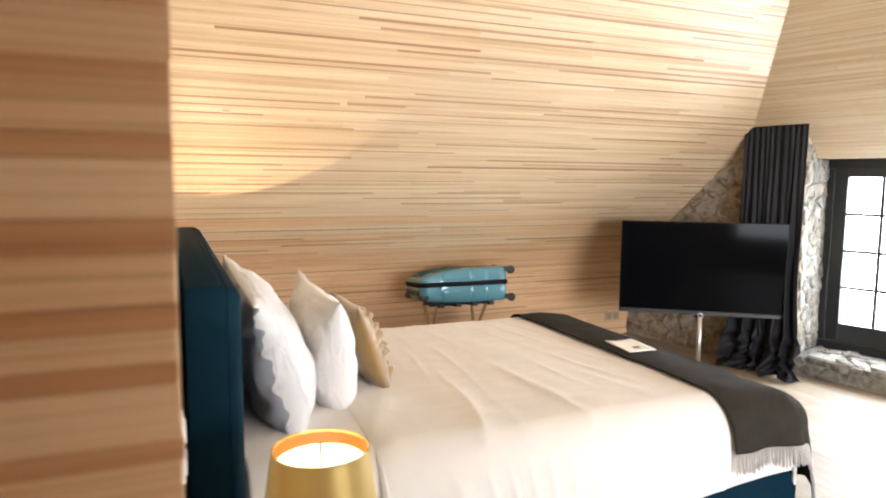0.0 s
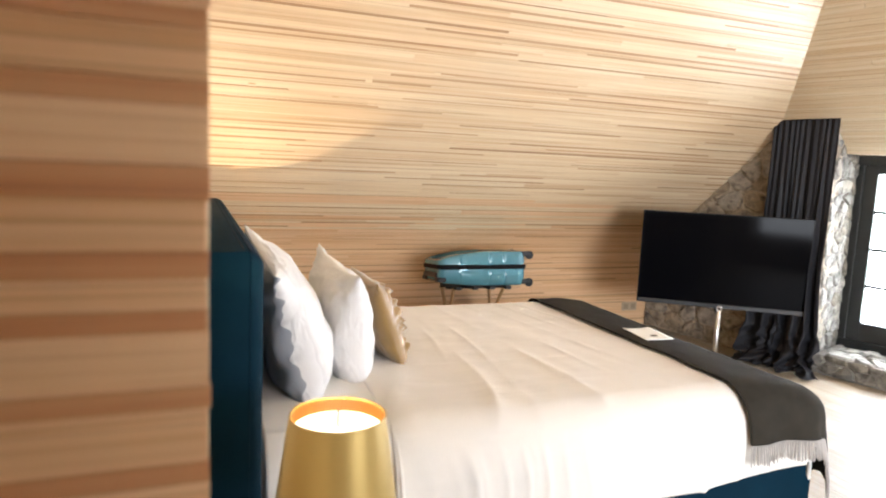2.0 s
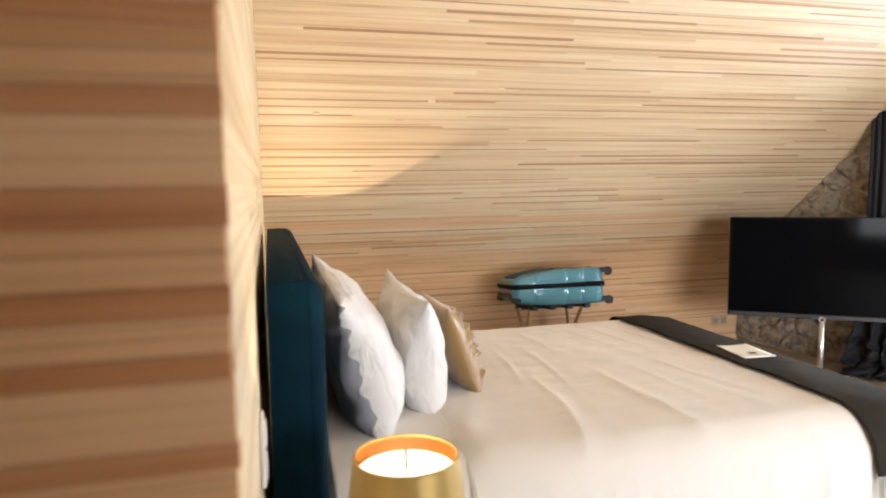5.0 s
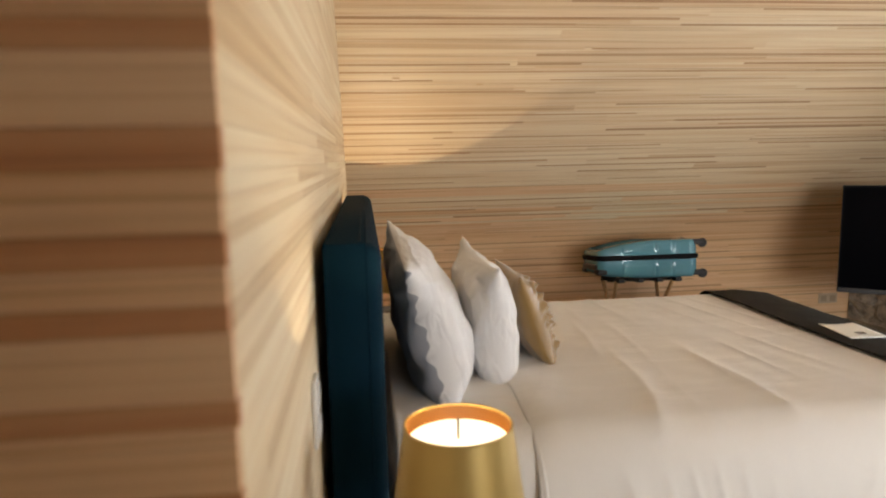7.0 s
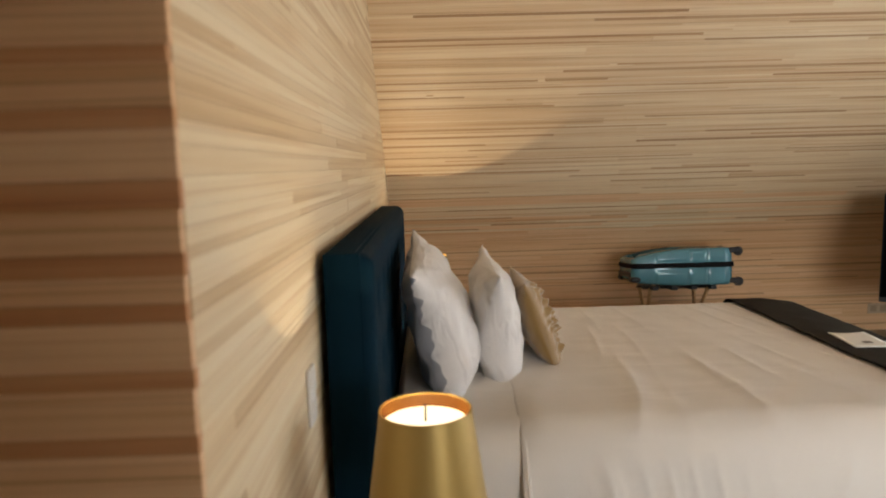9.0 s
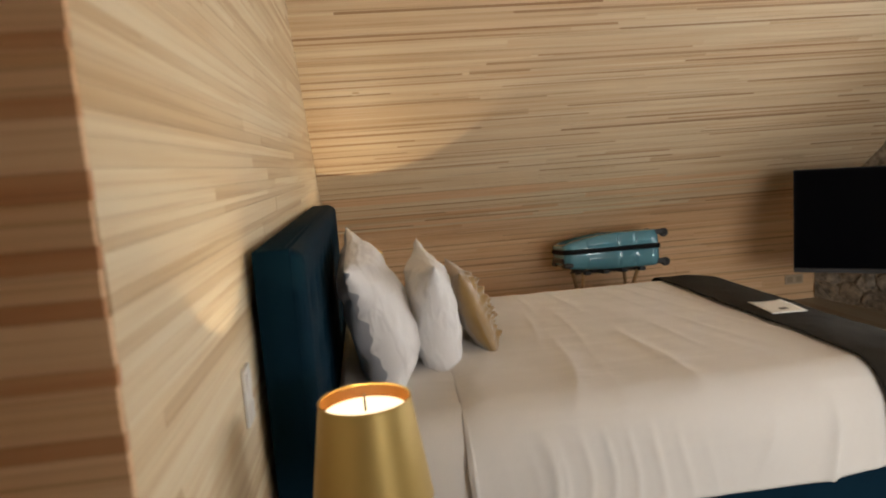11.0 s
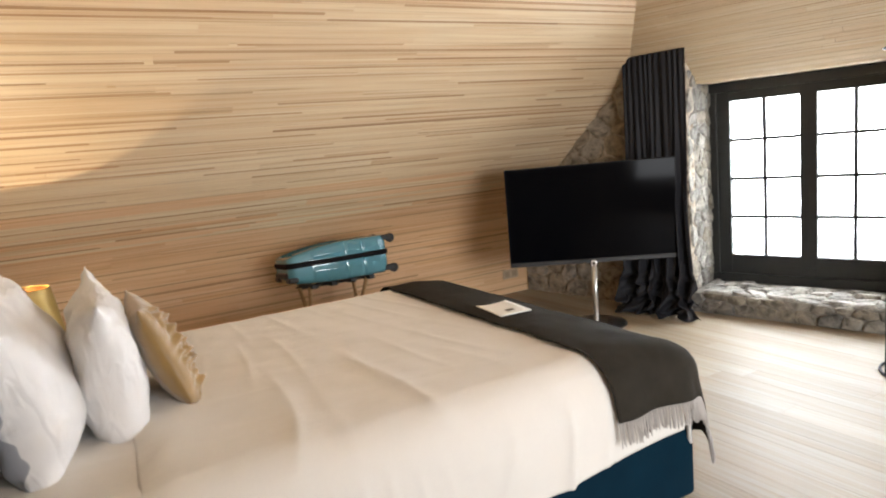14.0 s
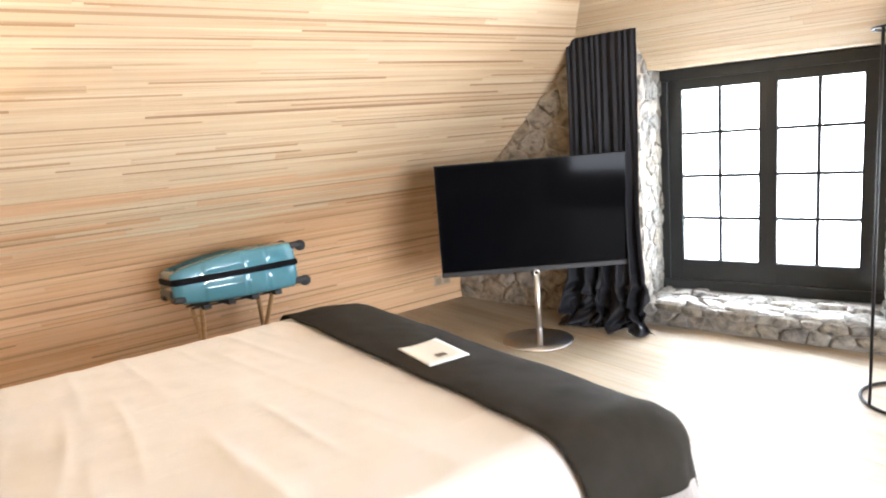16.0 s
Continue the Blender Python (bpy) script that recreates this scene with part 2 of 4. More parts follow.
def thing(name, m, label, category, group="", kind=""):
    ob = new(name)
    ob.empty_display_size = 0.1
    ob.matrix_world = m
    return tagged(ob, label, category, group, kind)


def box(x0, y0, z0, x1, y1, z1, bevel=0.0, seg=2, bm=None):
    bm = bm or bmesh.new()
    made = bmesh.ops.create_cube(bm, size=1.0)["verts"]
    for v in made:
        v.co = Vector((x0 + (v.co.x + 0.5) * (x1 - x0), y0 + (v.co.y + 0.5) * (y1 - y0), z0 + (v.co.z + 0.5) * (z1 - z0)))
    if bevel:
        edges = list({e for v in made for e in v.link_edges})
        bmesh.ops.bevel(bm, geom=edges, offset=bevel, segments=seg, affect="EDGES", profile=0.5)
    return bm


def lathe(profile, seg=32, bm=None):
    """A turned body about z from (radius, height) pairs."""
    bm = bm or bmesh.new()
    rings = []
    for r, z in profile:
        if r < 1e-5:
            rings.append([bm.verts.new((0, 0, z))])
        else:
            rings.append([bm.verts.new((r * math.cos(2 * math.pi * k / seg), r * math.sin(2 * math.pi * k / seg), z)) for k in range(seg)])
    for a, b in zip(rings, rings[1:]):
        for k in range(seg):
            q = [a[k % len(a)], a[(k + 1) % len(a)], b[(k + 1) % len(b)], b[k % len(b)]]
            q = list(dict.fromkeys(q))
            if len(q) > 2:
                bm.faces.new(q)
    return bm


def tube(points, radius, seg=10, bm=None, closed=False):
    bm = bm or bmesh.new()
    pts = [Vector(p) for p in points]
    n = len(pts)
    rings = []
    for k, p in enumerate(pts):
        if closed:
            d = (pts[(k + 1) % n] - pts[k - 1]).normalized()
        else:
            d = (pts[min(k + 1, n - 1)] - pts[max(k - 1, 0)]).normalized()
        side = d.cross(Vector((0, 0, 1)))
        side = side.normalized() if side.length > 1e-3 else Vector((1, 0, 0))
        up = side.cross(d).normalized()
        rings.append([bm.verts.new(p + radius * (math.cos(2 * math.pi * j / seg) * side + math.sin(2 * math.pi * j / seg) * up)) for j in range(seg)])
    pairs = list(zip(rings, rings[1:])) + ([(rings[-1], rings[0])] if closed else [])
    for a, b in pairs:
        for j in range(seg):
            bm.faces.new((a[j], a[(j + 1) % seg], b[(j + 1) % seg], b[j]))
    if not closed:
        bm.faces.new(rings[0][::-1])
        bm.faces.new(rings[-1])
    return bm


def grid(nu, nv, place):
    """A sheet of nu x nv cells; place(u, v) with u, v from 0 to 1 gives each corner."""
    bm = bmesh.new()
    vs = [[bm.verts.new(place(a / nu, b / nv)) for b in range(nv + 1)] for a in range(nu + 1)]
    for a in range(nu):
        for b in range(nv):
            bm.faces.new((vs[a][b], vs[a + 1][b], vs[a + 1][b + 1], vs[a][b + 1]))
    return bm


def basis(o, x, y, z):
    m = Matrix((x, y, z)).transposed().to_4x4()
    m.translation = o
    return m


def polygon_wall(name, corners, height0, height1, material, thick_dir, label):
    """An upright slab between two plan points."""
    a, b = Vector(corners[0]).to_3d(), Vector(corners[1]).to_3d()
    t = Vector(thick_dir).to_3d()
    bm = bmesh.new()
    vs = [bm.verts.new(p + Vector((0, 0, h))) for h in (height0, height1) for p in (a, b, b + t, a + t)]
    for q in ((0, 1, 5, 4), (1, 2, 6, 5), (2, 3, 7, 6), (3, 0, 4, 7), (3, 2, 1, 0), (4, 5, 6, 7)):
        bm.faces.new([vs[k] for k in q])
    bmesh.ops.recalc_face_normals(bm, faces=bm.faces)
    return tagged(link(name, bm, material), label, "wall", kind="structure")


# ---- the setting ----
BOARD_H = 0.040
_boards = {}


def board_mesh(length, height=BOARD_H, thick=0.014, name="plank", wood=None):
    """A board along x with slightly eased front edges; its face looks along +z, its back lies at z = -thick."""
    key = (round(length, 2), round(height, 4), thick, name, wood and wood.name)
    if key not in _boards:
        bm = bmesh.new()
        l, h, e = length / 2, height / 2 - 0.0002, 0.0006
        low = [bm.verts.new((sx * l, sy * h, -thick)) for sx, sy in ((-1, -1), (1, -1), (1, 1), (-1, 1))]
        mid = [bm.verts.new((sx * l, sy * h, -e)) for sx, sy in ((-1, -1), (1, -1), (1, 1), (-1, 1))]
        top = [bm.verts.new((sx * (l - e), sy * (h - e), 0)) for sx, sy in ((-1, -1), (1, -1), (1, 1), (-1, 1))]
        for a, b in ((low, mid), (mid, top)):
            for k in range(4):
                bm.faces.new((a[k], a[(k + 1) % 4], b[(k + 1) % 4], b[k]))
        bm.faces.new(top)
        me = bpy.data.meshes.new(name)
        bm.normal_update()
        bm.to_mesh(me)
        bm.free()
        _boards[key] = me
    return _boards[key]


def lay_board(parent, name, material, m, length, height=BOARD_H):
    if material is STREAK:
        height += 0.0004
    me = board_mesh(length, height, name=name, wood=material)
    if not me.materials:
        me.materials.append(material)
    ob = new(name, me)
    ob.parent = parent
    ob.matrix_parent_inverse = parent.matrix_world.inverted()
    ob.matrix_world = m
    return ob


def run_of_lengths(total, rng, shortest=0.9, longest=2.3):
    """Splits a run into boards whose lengths are whole tenths, the last cut to fit."""
    out, at = [], -rng.random() * 0.9
    while at < total - 0.05:
        n = round(rng.uniform(shortest, longest), 1)
        out.append((at, n))
        at += n
    return out


def clip_run(runs, total, least=0.1):
    for at, n in runs:
        a, b = max(at, 0.0), min(at + n, total)
        if b - a > least * 0.5:
            yield (a + b) / 2, b - a


# floor
bm = box(WEST_BACK, SOUTH, -0.15, 6.6, 5.4, -0.012)
floor = tagged(link("floor", bm, GAP), "pale whitewashed wooden plank floor", "floor", kind="structure")

# timber wall behind the bed head, with the planked end that faces the camera
bm = box(-0.16, 0.764, 0, -0.014, 5.5, CEIL)
wall_west = tagged(link("wall_west", bm, GAP), "pale laminated timber wall behind the bed head", "wall", kind="structure")
bm = box(WEST_BACK, 0.764, 0, -0.162, 0.9, CEIL)
wall_end = tagged(link("wall_partition", bm, GAP), "planked timber end of the partition wall", "wall", kind="structure")

# low wall and roof slope in one bent timber skin
TURN_ANGLE = math.atan(SLOPE)
BEND = 0.25
BEND_R = BEND / math.tan(TURN_ANGLE / 2)
S1 = KNEE_Z - BEND
S2 = S1 + BEND_R * TURN_ANGLE


def skin(s):
    """The point (y, z) and the lean from upright, s metres up the bent skin."""
    if s < S1:
        return KNEE_Y, s, 0.0
    if s < S2:
        a = (s - S1) / BEND_R
        return KNEE_Y - BEND_R * (1 - math.cos(a)), S1 + BEND_R * math.sin(a), a
    a, d = TURN_ANGLE, s - S2
    return KNEE_Y - BEND_R * (1 - math.cos(a)) - d * math.sin(a), S1 + BEND_R * math.sin(a) + d * math.cos(a), a


S_END = S2 + (CEIL - skin(S2)[1]) / math.cos(TURN_ANGLE)
bm = bmesh.new()
prof = [skin(S_END * k / 60) for k in range(61)]
inner, outer = [], []
for y, z, a in prof:
    n = Vector((0, math.cos(a), math.sin(a)))
    inner.append([bm.verts.new(Vector((x, y, z)) + n * 0.014) for x in (-0.16, 5.2)])
    outer.append([bm.verts.new(Vector((x, y, z)) + n * 0.16) for x in (-0.16, 5.2)])
for k in range(60):
    bm.faces.new((inner[k][0], inner[k][1], inner[k + 1][1], inner[k + 1][0]))
    bm.faces.new((outer[k][0], outer[k + 1][0], outer[k + 1][1], outer[k][1]))
    for e in (0, 1):
        bm.faces.new((inner[k][e], inner[k + 1][e], outer[k + 1][e], outer[k][e]))
bmesh.ops.recalc_face_normals(bm, faces=bm.faces)
wall_north = tagged(link("wall_north", bm, GAP), "pale laminated timber low wall bending into the roof slope", "wall", kind="structure")

# stone gable beside the window, jambs, ledge and the coursed wall
GABLE_A, GABLE_B = Vector((4.21, 5.25, 0)), Vector((4.535, 3.62, 0))
EAST_A = Vector((4.87, 2.24, 0))
WIN_B = WIN_A + WIN_DIR * WIN_W
EAST_B = EAST_A + WIN_DIR * 5.0
gable_out = Vector((0.97, 0.2, 0))
wall_gable = polygon_wall("wall_gable", (GABLE_A + (GABLE_A - GABLE_B) * 0.15, GABLE_B), 0, CEIL, LIGHT_MORTAR, gable_out * 0.1, "rubble stone gable wall beside the curtain")
polygon_wall("wall_east_b", (EAST_A + WIN_DIR * 1.75, EAST_B), 0, CEIL, MORTAR, -WIN_IN * 0.4, "dark stone wall")
# unseen gap between these two slabs, left for the side fill lamp
polygon_wall("wall_east_c", (EAST_A + WIN_DIR * 0.35, EAST_A + WIN_DIR * 1.75), 0, 0.3, MORTAR, -WIN_IN * 0.4, "dark stone wall")
polygon_wall("wall_east_d", (EAST_A + WIN_DIR * 0.35, EAST_A + WIN_DIR * 1.75), 1.65, CEIL, MORTAR, -WIN_IN * 0.4, "dark stone wall")
wall_east = polygon_wall("wall_east", (EAST_A, EAST_A + WIN_DIR * 0.35), 0, CEIL, MORTAR, -WIN_IN * 0.5, "dark coursed slate stone wall beside the window")


def prism(name, corners, z0, z1, material, label, category):
    bm = bmesh.new()
    lo = [bm.verts.new((p[0], p[1], z0)) for p in corners]
    hi = [bm.verts.new((p[0], p[1], z1)) for p in corners]
    n = len(corners)
    bm.faces.new(lo[::-1])
    bm.faces.new(hi)
    for k in range(n):
        bm.faces.new((lo[k], lo[(k + 1) % n], hi[(k + 1) % n], hi[k]))
    bmesh.ops.recalc_face_normals(bm, faces=bm.faces)
    return tagged(link(name, bm, material), label, category, kind="structure")


JAMB_A, JAMB_B = WIN_A - WIN_IN * 0.12, WIN_B - WIN_IN * 0.12
jamb_left = prism("wall_jamb_north", [GABLE_B, JAMB_A, JAMB_A - WIN_DIR * 0.3, GABLE_B + gable_out * 0.2 - WIN_DIR * 0.2], 0, CEIL, MORTAR, "rubble stone window jamb", "wall")
jamb_right = prism("wall_jamb_south", [EAST_A, JAMB_B, JAMB_B + WIN_DIR * 0.3, EAST_A + WIN_DIR * 0.05 - WIN_IN * 0.1], 0, CEIL, MORTAR, "dark stone window jamb", "wall")
ledge = prism("ledge", [GABLE_B + WIN_DIR * 0.01, EAST_A - WIN_DIR * 0.01, JAMB_B, JAMB_A], 0, 0.15, MORTAR, "low rough stone window ledge in daylight", "ledge")
polygon_wall("wall_over_window", (JAMB_A - WIN_DIR * 0.3, JAMB_B + WIN_DIR * 0.3), WIN_Z1 + 0.04, CEIL, PLASTER, -WIN_IN * 0.12, "plain wall over the window")

# walls that close the place, and an added one that blocks light
polygon_wall("wall_back_west", ((WEST_BACK, SOUTH), (WEST_BACK, 0.9)), 0, CEIL, PLASTER, (-0.12, 0), "plain unseen timber wall")
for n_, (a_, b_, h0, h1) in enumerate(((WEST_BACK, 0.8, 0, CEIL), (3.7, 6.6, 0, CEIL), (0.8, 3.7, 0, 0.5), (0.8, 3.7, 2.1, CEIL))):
    polygon_wall("wall_south_" + "abcd"[n_], ((a_, SOUTH), (b_, SOUTH)), h0, h1, PLASTER, (0, -0.12), "plain timber wall with an opening added for fill light")
# unseen wall, added to keep the back light off the partition end
polygon_wall("wall_light_screen", ((WEST_BACK, -0.75), (1.27, -0.75)), 0, CEIL, PLASTER, (0, -0.12), "plain unseen timber wall")
tagged(link("ceiling", box(WEST_BACK, SOUTH, CEIL, 6.6, 3.4, CEIL + 0.12), CEILING_TIMBER), "plain pale ceiling", "ceiling", kind="structure")

# boarded slope over the window: one mesh, each board an island of its own
bm = bmesh.new()
head_up = (WIN_IN + Vector((0, 0, HEAD_RISE))).normalized()
head_n = WIN_DIR.cross(head_up)
if head_n.z > 0:
    head_n = -head_n
rng = random.Random(5)
top_run = (CEIL - WIN_Z1) / head_up.z
HEAD_AT = WIN_A + WIN_IN * HEAD_D + Vector((0, 0, WIN_Z1 + 0.022))
SLOPE_UP, SLOPE_N = head_up, head_n
rows = [(HEAD_AT + head_up * ((row + 0.5) * BOARD_H), head_up, head_n) for row in range(int(top_run / BOARD_H) + 2)]
rows += [(HEAD_AT - WIN_IN * ((row + 0.5) * BOARD_H), WIN_IN, Vector((0, 0, -1))) for row in range(9)]
for start, head_up, head_n in rows:
    for mid, n in clip_run(run_of_lengths(7.0, rng), 7.0):
        c = start + WIN_DIR * (mid - 1.3)
        l, h = n / 2 - 0.0006, BOARD_H / 2 - 0.0006
        depth = rng.random() * 0.0012
        lo = [bm.verts.new(c + WIN_DIR * (sx * l) + head_up * (sy * h) - head_n * 0.016) for sx, sy in ((-1, -1), (1, -1), (1, 1), (-1, 1))]
        hi = [bm.verts.new(c + WIN_DIR * (sx * l) + head_up * (sy * h) - head_n * depth) for sx, sy in ((-1, -1), (1, -1), (1, 1), (-1, 1))]
        bm.faces.new(hi)
        for k in range(4):
            bm.faces.new((lo[k], lo[(k + 1) % 4], hi[(k + 1) % 4], hi[k]))
head_up, head_n = SLOPE_UP, SLOPE_N
bmesh.ops.recalc_face_normals(bm, faces=bm.faces)
HEAD_POSE = basis(HEAD_AT, WIN_DIR, head_up, WIN_DIR.cross(head_up))
bm.transform(HEAD_POSE.inverted())
ob = tagged(link("ceiling_over_window", bm, BOARD_SHADED), "pale laminated timber slope over the window", "ceiling", kind="structure")
ob.matrix_world = HEAD_POSE
a0 = HEAD_AT - WIN_DIR * 1.4 - head_n * 0.018
bm = bmesh.new()
vs = [bm.verts.new(a0 + WIN_DIR * u + head_up * v - head_n * w) for w in (0, 0.1) for u, v in ((0, 0.01), (7.2, 0.01), (7.2, top_run), (0, top_run))]
for q in ((0, 1, 2, 3), (7, 6, 5, 4), (0, 4, 5, 1), (1, 5, 6, 2), (2, 6, 7, 3), (3, 7, 4, 0)):
    bm.faces.new([vs[k] for k in q])
bmesh.ops.recalc_face_normals(bm, faces=bm.faces)
tagged(link("ceiling_backing", bm, GAP), "dark backing of the boarded slope", "ceiling", kind="structure")

# ---- window ----
WIN_POSE = basis(WIN_A, WIN_DIR, Vector((0, 0, 1)), WIN_DIR.cross(Vector((0, 0, 1))))   # x along, y up, z outwards or inwards
if (WIN_POSE.to_3x3() @ Vector((0, 0, 1))).dot(WIN_IN) < 0:
    SIGN = -1.0
else:
    SIGN = 1.0


def win_box(x0, y0, x1, y1, d0, d1, bevel=0.004):
    """A bar of the window: along, up, and depth towards the room."""
    a, b = sorted((SIGN * d0, SIGN * d1))
    return box(x0, y0, a, x1, y1, b, bevel, 1)


window_1 = thing("window_1", WIN_POSE, "black painted two-leaf window with small panes", "window", kind="structure")


def wpart(name, bm, material, parent=None, label=""):
    return part(name, bm, material, parent or window_1, label)


wpart("frame_rail", win_box(0, WIN_Z0, WIN_W, WIN_Z0 + 0.07, -0.1, 0.02), FRAME_PAINT)
wpart("frame_rail", win_box(0, WIN_Z1 - 0.055, WIN_W, WIN_Z1 + 0.02, -0.1, 0.02), FRAME_PAINT)
wpart("frame_post", win_box(0, WIN_Z0 + 0.071, 0.055, WIN_Z1 - 0.056, -0.1, 0.02), FRAME_PAINT)
wpart("frame_post", win_box(WIN_W - 0.055, WIN_Z0 + 0.071, WIN_W, WIN_Z1 - 0.056, -0.1, 0.02), FRAME_PAINT)
PANE_Z0, PANE_Z1 = 0.372, 1.557
for a, b, p0, p1 in ((0.057, 0.69, 0.148, 0.635), (0.694, WIN_W - 0.057, 0.748, 1.214)):
    leaf = wpart("sash", win_box(a - 0.008, WIN_Z0 + 0.06, p0, WIN_Z1 - 0.045, -0.06, 0.0), FRAME_PAINT)
    part("sash_stile", win_box(p1, WIN_Z0 + 0.06, b + 0.008, WIN_Z1 - 0.045, -0.062, -0.001), FRAME_PAINT, leaf)
    part("sash_rail", win_box(p0 - 0.01, WIN_Z0 + 0.06, p1 + 0.01, PANE_Z0, -0.058, -0.002), FRAME_PAINT, leaf)
    part("sash_rail", win_box(p0 - 0.01, PANE_Z1, p1 + 0.01, WIN_Z1 - 0.045, -0.058, -0.002), FRAME_PAINT, leaf)
    xm = (p0 + p1) / 2
    part("glazing_bar", win_box(xm - 0.012, PANE_Z0 - 0.002, xm + 0.012, PANE_Z1 + 0.002, -0.045, -0.012, 0.002), FRAME_PAINT, leaf)
    for k in range(1, 4):
        z = PANE_Z0 + (PANE_Z1 - PANE_Z0) * k / 4
        part("glazing_bar", win_box(p0 - 0.002, z - 0.012, p1 + 0.002, z + 0.012, -0.043, -0.014, 0.002), FRAME_PAINT, leaf)
    for k in range(4):
        for c in range(2):
            z0 = PANE_Z0 + (PANE_Z1 - PANE_Z0) * k / 4 + 0.006
            z1 = PANE_Z0 + (PANE_Z1 - PANE_Z0) * (k + 1) / 4 - 0.006
            x0, x1 = (p0, xm - 0.006) if c == 0 else (xm + 0.006, p1)
            pane = part("pane", win_box(x0, z0, x1, z1, -0.032, -0.028, 0), GLASS, leaf)
            pane.visible_shadow = False

# bright overcast distance outside the window
SKYLIGHT, _t, _b = mat("overcast_distance", 1.0, 0.0, (0.8, 0.82, 0.8))
_b.inputs["Emission Color"].default_value = (0.97, 1.0, 0.98, 1)
_b.inputs["Emission Strength"].default_value = 1.7
far = WIN_MID - WIN_IN * 3.2
bm = bmesh.new()
bm.faces.new([bm.verts.new(far + WIN_DIR * u + Vector((0, 0, z))) for u, z in ((-4, -2), (4, -2), (4, 4.5), (-4, 4.5))])
tagged(link("backdrop", bm, SKYLIGHT), "bright white overcast distance outside the window", "backdrop", kind="structure")

# ---- bed ----
BED_X0, BED_X1, BED_Y0, BED_Y1, BED_TOP = 0.15, 2.38, 1.84, 3.50, 0.672


def rough_noise(x, y, s=1.0):
    return noise.noise(Vector((x * s, y * s, 3.7)))


def drape(s, t, x1, y0, y1, top, r, flare=0.04):
    """A point of a cloth laid over the mattress: s along the bed, t across it; what hangs over rolls round the edge and falls."""
    mid = (y0 + y1) / 2
    dx = max(0.0, s - (x1 - r))
    dy = (y0 + r) - t if t < y0 + r else (t - (y1 - r) if t > y1 - r else 0.0)
    side = -1 if t < mid else 1
    h = max(math.hypot(dx, dy), 1e-12)
    d = (dx ** 3 + dy ** 3) ** (1 / 3)
    bx, by = min(s, x1 - r), min(max(t, y0 + r), y1 - r)
    top -= 0.045 * max(0.0, min(1.0, (s - x1 + 0.45) / 0.33)) ** 2 * (1 - 0.55 * min(1.0, dy / r))
    if d < 1e-9:
        return Vector((bx, by, top)), 0.0
    a = min(d / r, math.pi / 2)
    out, drop = r * math.sin(a), r * (1 - math.cos(a))
    rest = max(0.0, d - r * math.pi / 2)
    out += rest * flare
    drop += rest * 0.98
    return Vector((bx + out * dx / h, by + side * out * dy / h, top - drop)), drop


bed = thing("bed", pose(0, 0, 0), "large teal velvet bed made up with white linen", "bed")
part("base", box(BED_X0, BED_Y0, 0.055, BED_X1, BED_Y1, 0.36, 0.02, 3), VELVET, bed, "teal velvet bed base", True)
for x, y in ((0.3, BED_Y0 + 0.12), (BED_X1 - 0.16, BED_Y0 + 0.12), (0.3, BED_Y1 - 0.12), (BED_X1 - 0.16, BED_Y1 - 0.12)):
    part("leg", box(x - 0.04, y - 0.04, 0.0, x + 0.04, y + 0.04, 0.06, 0.005, 1), RUBBER, bed)
part("mattress", box(BED_X0 + 0.005, BED_Y0 + 0.005, 0.362, BED_X1 - 0.12, BED_Y1 - 0.005, 0.650, 0.06, 5), DUVET_LINEN, bed, "white fitted sheet over the mattress", True)
HB_Y0, HB_Y1, HB_Z = 1.625, 3.665, 1.252


def headboard_front(u, v):
    y = HB_Y0 + (HB_Y1 - HB_Y0) * (0.5 - 0.5 * math.cos(math.pi * u))
    z = 0.1 + (HB_Z - 0.1) * math.sin(v * math.pi / 2)
    r = 0.044
    x = 0.152
    for e in (min(y - HB_Y0, HB_Y1 - y), HB_Z - z):
        if e < r:
            x -= r - math.sqrt(max(0.0, r * r - (r - e) ** 2))
    ey, ez = min(y - HB_Y0, HB_Y1 - y), HB_Z - z
    if z > 0.45 and ey > 0.06 and ez > 0.06:
        best = 9
        for k in range(9):
            for j in range(4):
                by, bz = HB_Y0 + 0.17 + (k + 0.5 * (j % 2)) * 0.215, 1.1 - 0.19 * j
                best = min(best, math.hypot(y - by, z - bz))
        x -= 0.022 * math.exp(-(best / 0.045) ** 2)
    return (max(x, 0.1181), y, z)


hb = part("headboard", box(0.022, HB_Y0, 0.05, 0.118, HB_Y1, HB_Z, 0.003, 1), VELVET, bed, "deep-buttoned teal velvet headboard", True)
part("tufted_front", grid(170, 90, headboard_front), VELVET, hb, "", True)
for k in range(9):
    for j in range(4):
        by, bz = HB_Y0 + 0.17 + (k + 0.5 * (j % 2)) * 0.215, 1.1 - 0.19 * j
        if by < HB_Y1 - 0.08:
            bm = lathe([(0.0, 0.006), (0.008, 0.004), (0.011, 0.0), (0.0, -0.003)], 10)
            bm.transform(Matrix.Translation((0.128, by, bz)) @ pose(0, 0, 0, 0, 90, 0))
            part("button", bm, VELVET, hb, "", True)
part("piping", tube([(0.104, HB_Y0 + 0.02, HB_Z - 0.001), (0.104, (HB_Y0 + HB_Y1) / 2, HB_Z - 0.001), (0.104, HB_Y1 - 0.02, HB_Z - 0.001)], 0.003, 6), VELVET, hb)

# duvet
DUV_X0 = 0.575


